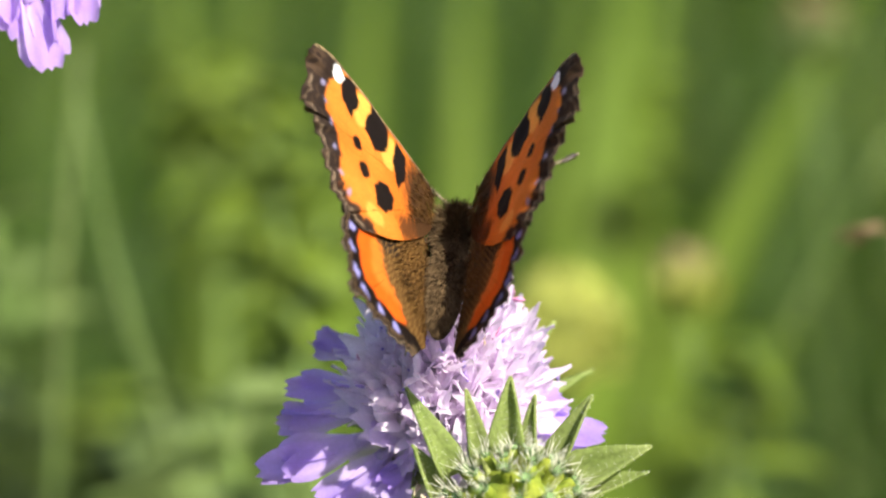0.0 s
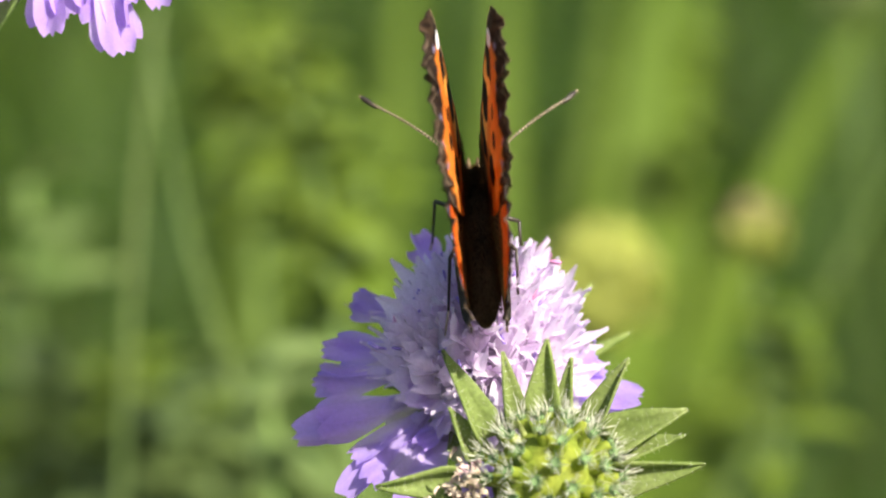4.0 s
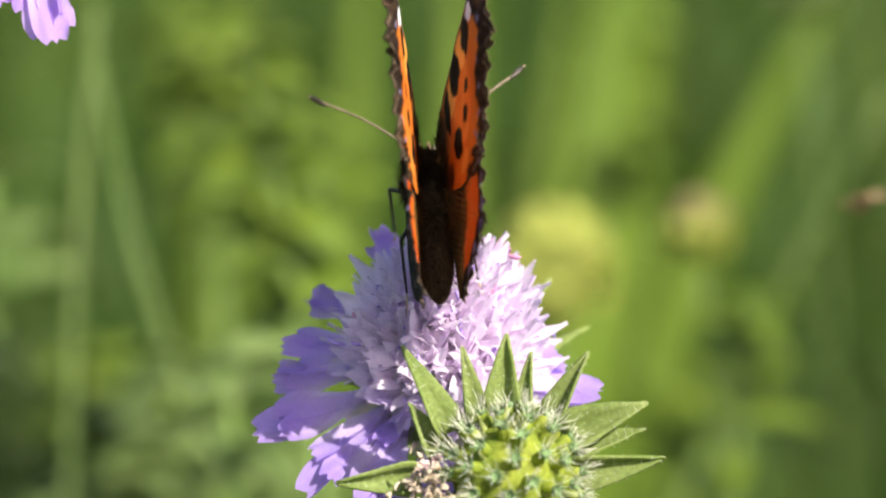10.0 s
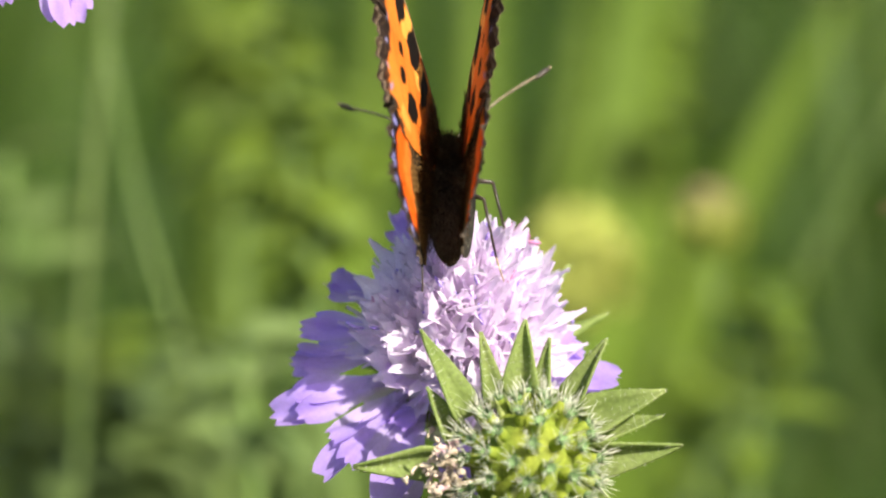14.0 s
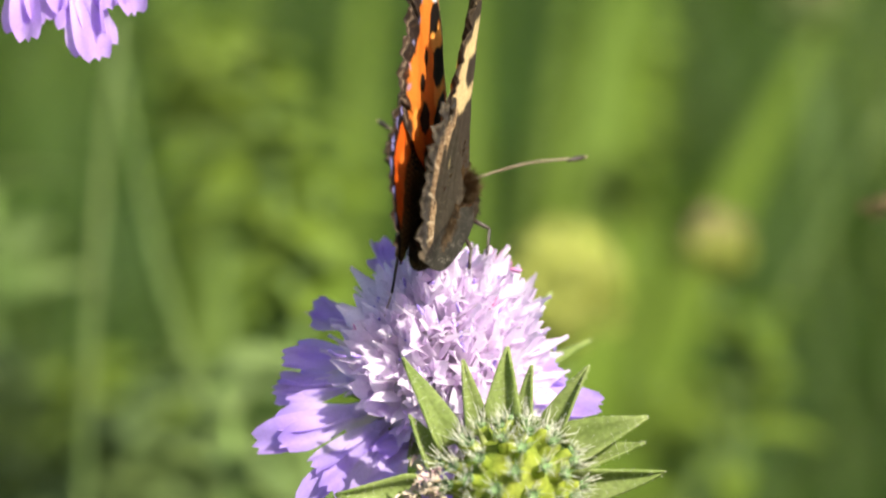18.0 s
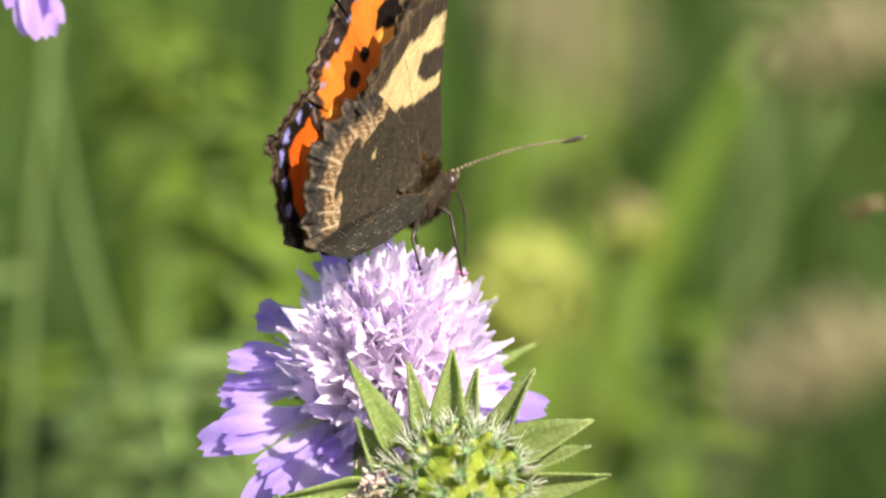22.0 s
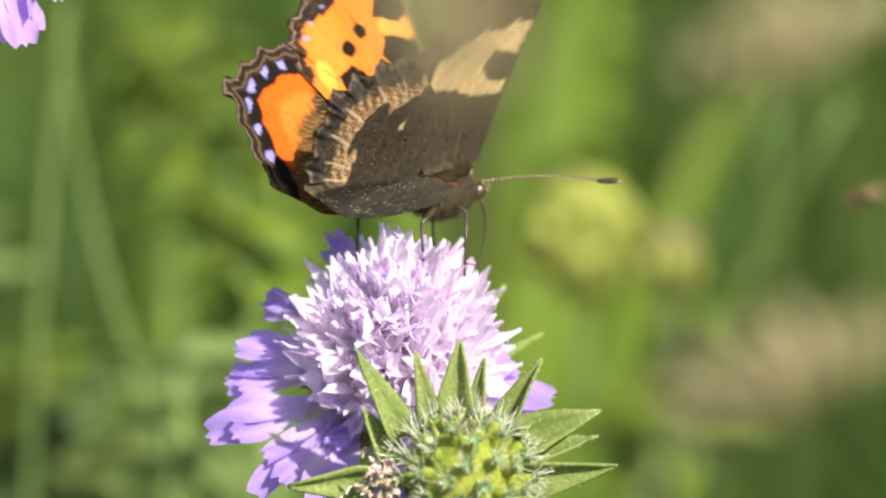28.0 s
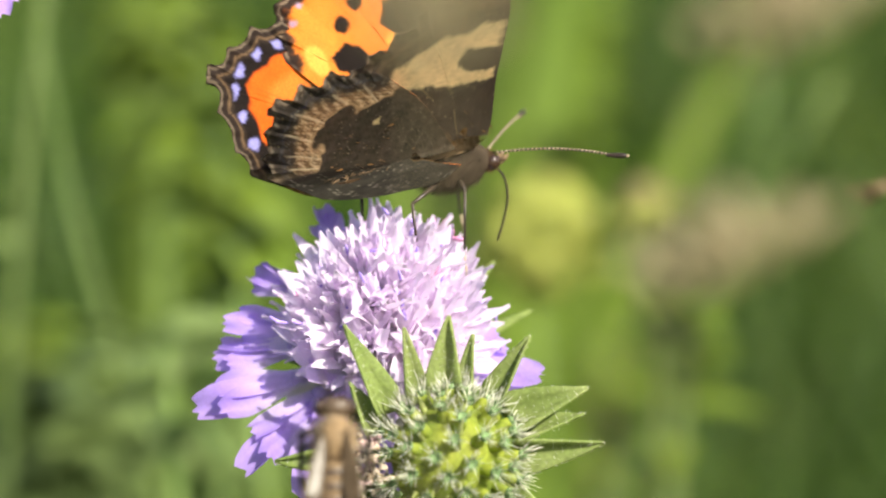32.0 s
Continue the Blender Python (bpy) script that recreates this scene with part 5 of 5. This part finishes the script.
    for sx, key in ((-1, "L"), (1, "R")):
        wings["F" + key] = part("forewing", wing_mesh("forewing", FORE_EDGE, FORE_OUTER, (0.9, 8.6), fore_upper, fore_under, sx, 8, FORE_MAP), M_WING, root, "forewing, orange with black and yellow blotches above, brown and cream below")
        wings["H" + key] = part("hindwing", wing_mesh("hindwing", HIND_EDGE, HIND_OUTER, (1.0, 5.0), hind_upper, hind_under, sx, 7, HIND_MAP), M_WING, root, "hindwing, orange with a blue-spotted dark border above, dark brown below")
        ps, ws = [], []
        for _ in range(900):
            x, y = rnd.uniform(1.2, 7.5), rnd.uniform(-7.0, 4.5)
            if y > 5.0 - 0.2 * x or y < -8.5 + 0.6 * x:
                continue
            z = 1.0 - math.exp(-x / 4.0) + 0.25
            ps.append((sx * x * MM, y * MM, z * MM))
            ws.append((sx * (0.5 + 0.08 * x), -0.9 - 0.1 * rnd.random(), 0.25))
        part("fur", hairs(ps, ws, 1.9, 0.035, rnd), M_FURGOLD, wings["H" + key], kind="stuff")
        ps, ws = [], []
        for _ in range(1100):
            x, y = rnd.uniform(0.8, 6.4), rnd.uniform(1.0, 9.4)
            if y < 5.6 - 0.8 * x or rnd.random() < x / 8.5:
                continue
            ps.append((sx * x * MM, y * MM, (1.12 - math.exp(-x / 4.0)) * MM))
            ws.append((sx * 1.0, -0.45, 0.24))
        part("fur", hairs(ps, ws, 1.7, 0.03, rnd), M_FURGOLD, wings["F" + key], kind="stuff")
    return root, wings, legs


butterfly, WINGS, LEGS = build_butterfly()


# ---- bee ----
def build_bee():
    rnd = random.Random(9)
    root = thing("honey_bee", slant(-9.0, -60.0, -45.0), "brown striped honey bee with a furry thorax", "bee")
    part("thorax", ball(2.1 * MM, 2.4 * MM, 2.0 * MM, 10, 14), M_BEEFUR, root)
    part("fur", egg_hairs(2.0, 2.3, 1.9, (0, 0, 0), 500, 0.9, 0.04, rnd, 0.2), M_BEEFUR, root, kind="stuff")
    hd = part("head", moved(ball(1.8 * MM, 1.1 * MM, 1.4 * MM, 8, 12), Matrix.Translation((0, 3.2 * MM, -0.3 * MM))), M_BEEBAND, root)
    for sx in (-1, 1):
        part("eye", moved(ball(0.5 * MM, 0.8 * MM, 0.95 * MM, 8, 8), Matrix.Translation((sx * 1.5 * MM, 3.2 * MM, -0.2 * MM))), M_EYE, hd)
        part("antenna", tube([Vector((sx * 0.5, 4.0, 0.2)) * MM, Vector((sx * 1.0, 5.2, 0.8)) * MM, Vector((sx * 1.6, 6.6, 0.2)) * MM], 0.14 * MM, 6), M_HORN, hd)
        for q, k in enumerate((1.4, 0.0, -1.4)):
            part("leg", tube([Vector((sx * 1.4, k, -1.0)) * MM, Vector((sx * 3.2, k - 0.6, -1.8)) * MM, Vector((sx * 3.0, k - 2.6, -3.6)) * MM], [0.3 * MM, 0.34 * MM, 0.14 * MM], 6), M_HORN, root)
        s = strap(7.5 * MM, 2.2 * MM, spoon, 9, 5, 0.1, 0.02, 0.06 * MM, 0.02, 0, 5)
        part("wing", moved(s, facing(Vector((sx * 1.0, 0.6, 1.8)) * MM, (sx * 0.12, -0.98, 0.16), 0.3 * sx)), M_MEMBRANE, root)
    for i in range(6):
        y = -3.4 - 1.35 * i
        r = 2.35 * math.sqrt(max(0.05, 1 - ((i - 1.2) / 5.2) ** 2))
        s = tube([Vector((0, y + 0.7, -0.25 * i * 0.4)) * MM, Vector((0, y, -0.1 * i)) * MM, Vector((0, y - 0.66, -0.1 * i - 0.05)) * MM], [r * 0.93 * MM, r * MM, r * 0.88 * MM], 14)
        part("abdomen_ring", s, M_BEEBAND, root)
        part("abdomen_band", tube([Vector((0, y + 0.72, -0.1 * i)) * MM, Vector((0, y + 0.3, -0.1 * i)) * MM], [r * 0.97 * MM, r * 1.03 * MM], 14), M_BEEFUR, root, "pale hair band")
    return root


bee = build_bee()


# ---- what moves ----
# seconds; place across, up, deep; heading, pitch, roll; lift of the left and right wings; sweep of fore and hind wings; twist of the left and right wings
FLIGHT = [
    (0, 1.49, -2.24, -6.63, -7.33, 32.15, 1.35, 61.16, 61.12, -5.28, -9.64, -1.8, 2.16),
    (0.5, 1.567, -2.083, -6.65, -5.48, 31.46, 0.7506, 48.7, 49.86, -5.684, -10.59, -1.65, 2.238),
    (1, 1.643, -1.927, -6.67, -3.63, 30.77, 0.1502, 36.18, 37.21, -6.09, -11.54, -1.5, 2.317),
    (1.5, 1.451, -2.285, -6.69, -1.901, 32.09, -1.032, 52.18, 57.62, -3.18, -6.478, -1.35, 2.395),
    (2, 1.261, -2.643, -6.71, -0.1727, 33.4, -2.215, 87.6, 79.75, -0.27, -1.418, -1.2, 2.473),
    (2.2, 1.248, -2.693, -6.718, 0.1737, 34.17, -2.187, 87.8, 87.72, 0.1484, -0.915, -1.14, 2.505),
    (2.5, 1.228, -2.769, -6.73, 0.6912, 35.3, -2.149, 88, 88.5, 0.7763, -0.1585, -1.05, 2.552),
    (4.5, 1.037, -3.734, -6.81, 6.462, 47.06, -1.44, 74.74, 86.72, 5.906, 5.999, -0.45, 2.865),
    (5, 0.9949, -3.926, -6.83, 7.655, 49.55, -1.311, 72.22, 82.68, 7.087, 7.419, -0.3, 2.943),
    (6, 1.47, -4.1, -6.87, 7.99, 50.5, -1.78, 75.55, 83.33, 6.29, 9.05, 0, 3.1),
    (7, 1.226, -3.951, -6.77, 12.18, 52.95, -3.161, 70.37, 84.52, 6.619, 8.338, -0.505, 2.45),
    (8, 0.67, -2.7, -6.67, 7.06, 45.54, -5.34, 65.54, 74.05, 6.41, 5.05, -1.01, 1.8),
    (9, 1.04, -1.675, -6.78, 4.059, 38.94, -9.462, 90.01, 68.82, 2.913, 2.345, 0.985, 0.83),
    (10, 0.58, -1.86, -6.89, 6.67, 40.54, -11.05, 89.97, 71.56, 3.32, 3.72, 2.98, -0.14),
    (11, 0.288, -2.255, -6.895, 7.046, 40.47, -9.923, 87.77, 71.27, 3.236, 3.584, 2.885, 0.805),
    (12, 0.37, -2.26, -6.9, 5.93, 38.88, -10.31, 92.4, 75.85, 5.64, 6.67, 2.79, 1.75),
    (13, 0.3108, -1.645, -7.07, 3.619, 35.88, -12.54, 89.44, 64.33, 3.883, 4.108, 3.865, -1.38),
    (14, 0.19, -0.86, -7.24, 2.79, 29.45, -13.05, 85.78, 67.94, 5.58, 1.76, 4.94, -4.51),
    (14.5, 0.06487, -0.8386, -7.087, -0.303, 28.92, -9.86, 91.48, 78.32, 5.337, 1.346, 3.445, -3.308),
    (16.5, 0.5375, -0.1485, -5.648, -13.72, 22.84, 3.42, 90.32, 82.36, 1.416, -0.3468, -1.268, 0.749),
    (17, 0.565, -0.04, -5.37, -16.45, 21.68, 6.385, 84.62, 79.53, 0.765, -0.865, -2.015, 1.35),
    (18, 0.535, -0.02, -5.315, -13.62, 19.16, 7.99, 80.22, 89.27, -0.26, -0.855, -1.11, 0.875),
    (19, 0.165, -0.155, -5.015, -19.48, 24.34, -2.48, 93.24, 72.6, -1.85, -2.185, -2.835, 5.93),
    (20, 0.85, -0.16, -5.045, -19.04, 25.12, -1.97, 93.37, 74.95, -1.025, -2.095, 0.51, 3.88),
    (21, 1.92, 0.57, -4.245, -29.93, 25.15, -2.295, 90.92, 73.9, -1.79, -1.6, -1.04, 2.535),
    (22, 0.12, 1.505, -2.95, -37.76, 19.63, -6.09, 97.98, 66.94, -4.23, -3.125, -0.89, 1.52),
    (23, 0.5, 1.75, -2.96, -31, 18.5, -9, 80.5, 73.73, -5.845, 0.935, 1.52, -2.865),
    (24, 0.66, 2.52, -3.02, -42.95, 21.23, -0.28, 74.05, 58.75, 1.32, -2.39, -0.49, -2.59),
    (25, 0.06, 2.52, -3.05, -42.84, 15.94, -3.54, 81.79, 64.27, -2.63, -6.89, 2.46, -4.45),
    (27.5, 0.6491, 2.852, -2.42, -46.28, 5.475, -2.795, 68.46, 64.14, -0.3307, -7.911, 1.402, -0.7167),
    (28, 0.74, 2.89, -2.3, -46.73, 3.6, -2.67, 60.45, 61.01, 0.19, -8.08, 1.19, 0.03),
    (28.5, 0.5, 2.75, -2.2, -49.1, 7.6, -2.68, 71.24, 72.26, 2.2, -4.6, 0.7, 0.5),
    (29, 0.29, 2.6, -2.11, -51.55, 9.72, -2.68, 72.19, 68.7, 4.22, -1.24, 0.25, 1.02),
    (30, 1.66, 2.62, -2.35, -57.15, 9.86, 0.16, 60.1, 44.14, -6.77, -8.99, -0.44, -3.48),
    (31, 1.97, 3.11, -2.23, -62.17, 10.33, 1.8, 56.58, 47.38, -8.25, -9.45, 1.62, -4.45),
    (32, 1.542, 2.695, -2.13, -64.22, 11.02, 1.566, 63.94, 54.46, -8.316, -10.24, 1.62, -4.45),
]
# seconds; shift of the head across and up in millimetres
YELLOW_SWAY = [(0, 0.26, -2.32), (1, 3.44, -1.71), (2, 0.85, -0.03), (5, 0.54, -1.37), (6, -1.40, 0.84), (7, -0.76, 0.20), (8, -1.38, 0.02), (9, 0.06, 1.26), (10, -0.44, 0.60), (12, -0.66, -1.14), (14, -0.35, -1.29), (16.5, -1.01, -1.22), (18, 0.89, -0.49), (19, 3.85, -0.73), (19.5, 25.00, 1.36), (20, 30.85, 6.90), (20.3, 21.06, 6.81), (20.6, 4.69, 4.81), (21, -3.30, 2.63), (22, 3.65, -0.94), (22.6, 36.86, 7.09), (23, 36.05, 9.00), (23.4, 19.91, 4.04), (24, 3.03, 0.87), (25, 9.04, 2.28), (27.5, 7.09, 0.57), (28, 14.28, 6.32), (29, 8.12, 1.13), (30, 7.31, -0.59), (31, 13.20, 4.90), (32, 8.17, 2.22)]
BUD_SWAY = [(0, -4.54, -1.37), (1, -0.82, -0.76), (2, 0.89, -1.06), (5, 1.44, 0.70), (6, -0.71, -0.39), (7, -3.07, -0.94), (8, -1.40, -0.37), (9, -0.02, 0.26), (10, -1.12, -0.30), (11, -2.56, -0.50), (12, 0.23, 0.21), (13, -2.44, -0.34), (14, -2.89, -0.65), (16.5, -1.95, 0.59), (17, -4.33, -0.79), (18, 1.61, -0.53), (19, -0.87, -0.04), (20, -3.62, -2.78), (21, 0.92, -3.13), (22, -2.98, 2.35), (23, 20.94, 2.28), (24, 0.44, -0.90), (25, -1.69, -0.62), (28, 1.00, -3.36), (29, -2.59, -4.75), (30, -2.21, -1.31), (31, -2.08, 0.56), (32, -0.39, -0.30)]
LEAF_SWAY = [(0, -1.02, 1.72), (1, -1.40, -2.15), (2, 0.04, -1.69), (5, -0.51, -2.45), (7, -2.37, 0.56), (9, -2.46, 0.16), (10, -0.99, -0.08), (12, 0.01, -2.31), (14, 0.52, -2.22), (16.5, 0.40, 0.69), (17, -2.16, 0.14), (18, 2.00, 1.41), (19, -0.04, 0.84), (20, 0.81, 1.75), (21, 3.93, 1.63), (22, 6.62, 1.39), (22.5, 4.65, 2.14), (23, 2.91, 2.39), (25, 3.10, 1.45), (27.5, 4.72, 3.35), (28, 5.60, 1.88), (29, 5.08, 1.51), (30, 8.29, 0.77), (31, 6.78, 0.52), (32, 7.04, -0.50)]
TOP_SWAY = [(0, -5.02, -0.44), (0.5, -5.10, -1.48), (1, -1.88, -0.54), (1.5, 1.59, 0.35), (2, 2.25, -1.54), (2.5, -0.57, -2.73), (4.5, -0.92, -0.54), (5, 0.60, 0.59), (6, -1.89, -1.55), (7, -4.35, -1.77), (8, -2.11, -1.44), (9, 0.00, 0.00), (10, -3.55, -1.47), (11, -3.67, -1.65), (12, -0.74, -0.03), (13, -3.04, -1.28), (14, -3.93, -1.78), (14.5, -3.30, -1.43), (16.5, -2.29, -0.68), (17, -3.78, -1.93), (18, 0.51, -1.10), (19, 0.52, -0.56), (20, -4.00, -3.07), (21, -2.09, -1.55), (22, -0.24, 1.24), (23, -4.90, 1.05), (24, -2.11, -0.95), (25, -3.02, -3.81), (25.5, -4.43, -1.01), (28, -2.25, -1.57), (29, -0.36, 0.31), (30, -2.91, -1.83), (31, -2.82, -3.71), (32, -3.87, -1.85)]
STEM_SWAY = [(0, -4.1, 0), (1, -0.4, 0), (2, 1.5, 0), (5, 1.3, 0), (6, -0.6, 0), (7, -2.5, 0), (8, -1.4, 0), (9, 0.5, 0), (10, -1.0, 0), (11, -2.0, 0), (12, 0.9, 0), (13, -0.7, 0), (14, -2.3, 0), (17, -3.3, 0), (18, 1.7, 0), (20, -2.1, 0), (21, -0.3, 0), (22, 0.2, 0), (23, -2.7, 0), (24, -0.8, 0), (25, -3.2, 0), (28, 0.9, 0), (29, -0.3, 0), (30, -1.1, 0), (31, -1.3, 0), (32, -0.9, 0)]
FORK_SWAY = [(0, -5.1, 0), (1, -1.4, 0), (2, 0.2, 0), (5, 0.2, 0), (6, -1.9, 0), (7, -3.6, 0), (8, -1.4, 0), (9, -1.0, 0), (10, -2.2, 0), (11, -4.0, 0), (12, -0.7, 0), (13, -2.7, 0), (14, -3.7, 0), (17, -4.6, 0), (18, 1.0, 0), (20, -4.5, 0), (21, -2.2, 0), (22, -1.4, 0), (23, -3.4, 0), (24, -2.7, 0), (28, -0.8, 0), (29, -2.0, 0), (30, -2.9, 0), (31, -4.3, 0), (32, -2.6, 0)]
VEIL_A = [(0, -41.32, -1.91), (17, -39.17, -3.00), (18.4, -31.25, -3.00), (19, -17.57, -3.00), (19.5, -7.60, -3.00), (20, -5.70, -2.02), (20.5, -0.36, -1.83), (21, 6.02, -1.22), (22, 9.31, -0.54), (22.6, 5.87, 0.20), (23, 0.19, 1.26), (24, 8.97, -1.70), (25, 7.25, 0.06), (27.5, 2.87, 0.23), (28, 3.24, -0.56), (29, 4.41, -0.31), (30, 1.05, 0.22), (31, 0.85, 0.65), (32, 2.59, 0.22)]
VEIL_B = [(0, 62.74, -3.35), (18.5, 55.85, -5.18), (19.2, 36.38, -4.95), (20, 23.34, -5.14), (20.4, 19.62, -1.44), (21, 29.70, -9.41), (22, 24.46, -6.12), (22.6, 27.27, -1.09), (23, 22.88, 1.07), (24, 23.99, 1.85), (25, 20.68, 2.45), (27.5, 22.06, -6.47), (28, 20.74, -7.12), (29, 24.08, -6.03), (30, 21.92, -3.51), (31, 21.75, -3.77), (32, 19.94, -2.39)]
VEIL_C = [(0, 62.64, 0.40), (19, 51.45, -1.03), (20, 32.41, -1.49), (21, 26.50, -4.66), (22, 28.07, 0.55), (22.6, 27.01, -3.27), (23, 24.87, 1.19), (24, 25.23, 1.23), (25, 26.58, 1.33), (27.5, 21.99, -1.51), (28, 22.77, -0.74), (29, 24.54, -1.08), (30, 21.50, -0.08), (31, 20.76, -0.51), (32, 24.17, 0.38)]


def body_pose(x, u, d, yaw, pitch, roll):
    return Matrix.Translation(slant(x, u, d)) @ Matrix.Rotation(radians(yaw), 4, "Z") @ Matrix.Rotation(radians(pitch), 4, "X") @ Matrix.Rotation(radians(roll), 4, "Y")


def wing_pose(sx, forward, lift, sweep, twist):
    return Matrix.Translation(Vector((sx * 1.4, forward, 1.2)) * MM) @ Matrix.Rotation(-sx * radians(lift), 4, "Y") @ Matrix.Rotation(sx * radians(sweep), 4, "Z") @ Matrix.Rotation(radians(twist), 4, "X")


def sway(ob, height, rows):
    """Leans a rooted plant so that its head shifts by so many millimetres across and up the sight plane."""
    foot = ob.location.copy()
    walk(ob, [(t, Matrix.Translation(foot) @ Matrix.Rotation(math.atan2(dx * MM, height), 4, "Y") @ Matrix.Rotation(-math.atan2(du * MM / math.sin(DOWN), height), 4, "X")) for t, dx, du in rows])


def motions():
    walk(butterfly, [(t, body_pose(x, u, d, yaw, pitch, roll)) for t, x, u, d, yaw, pitch, roll, *_ in FLIGHT])
    for key, sx in (("L", -1), ("R", 1)):
        col = 7 if sx < 0 else 8
        walk(WINGS["F" + key], [(r[0], wing_pose(sx, 2.0, r[col], r[9], r[col + 4])) for r in FLIGHT])
        walk(WINGS["H" + key], [(r[0], wing_pose(sx, -1.0, r[col] - 0.9, r[10], r[col + 4]) @ Matrix.Translation((0, 0, -0.28 * MM))) for r in FLIGHT])
    for ob, hip, swing in zip(LEGS, ((7.6, -1.2), (7.2, -1.2), (5.2, -1.2), (5.2, -1.2)), (-14, -22, -33, -36)):
        at = Matrix.Translation(Vector((0, *hip)) * MM)
        walk(ob, [(t, at @ Matrix.Rotation(radians(swing * k), 4, "X") @ at.inverted()) for t, k in ((0.0, 1.0), (14.0, 1.0), (17.0, 0.5), (21.0, 0.2), (24.0, 0.0), (32.0, 0.0))])
    sway(top_flower, 0.58, TOP_SWAY)
    sway(yellow_head, 0.49, YELLOW_SWAY)
    sway(pale_bud, 0.49, BUD_SWAY)
    sway(brown_leaf, 0.54, LEAF_SWAY)
    sway(stem_left, 0.50, STEM_SWAY)
    sway(stem_fork, 0.50, FORK_SWAY)
    sway(veil_a, 0.61, VEIL_A)
    sway(veil_b, 0.59, VEIL_B)
    sway(veil_c, 0.61, VEIL_C)
    walk(bee, [(0.0, body_pose(-9.0, -60.0, -45.0, 0, 62, 0)), (31.2, body_pose(-7.0, -52.0, -45.0, 0, 62, 0)), (31.6, body_pose(-1.4, -30.5, -45.0, 0, 62, 4)),
               (31.8, body_pose(-1.8, -24.0, -45.0, 0, 62, 2)), (32.0, body_pose(-3.2, -22.0, -45.0, 0, 62, 0))])


motions()
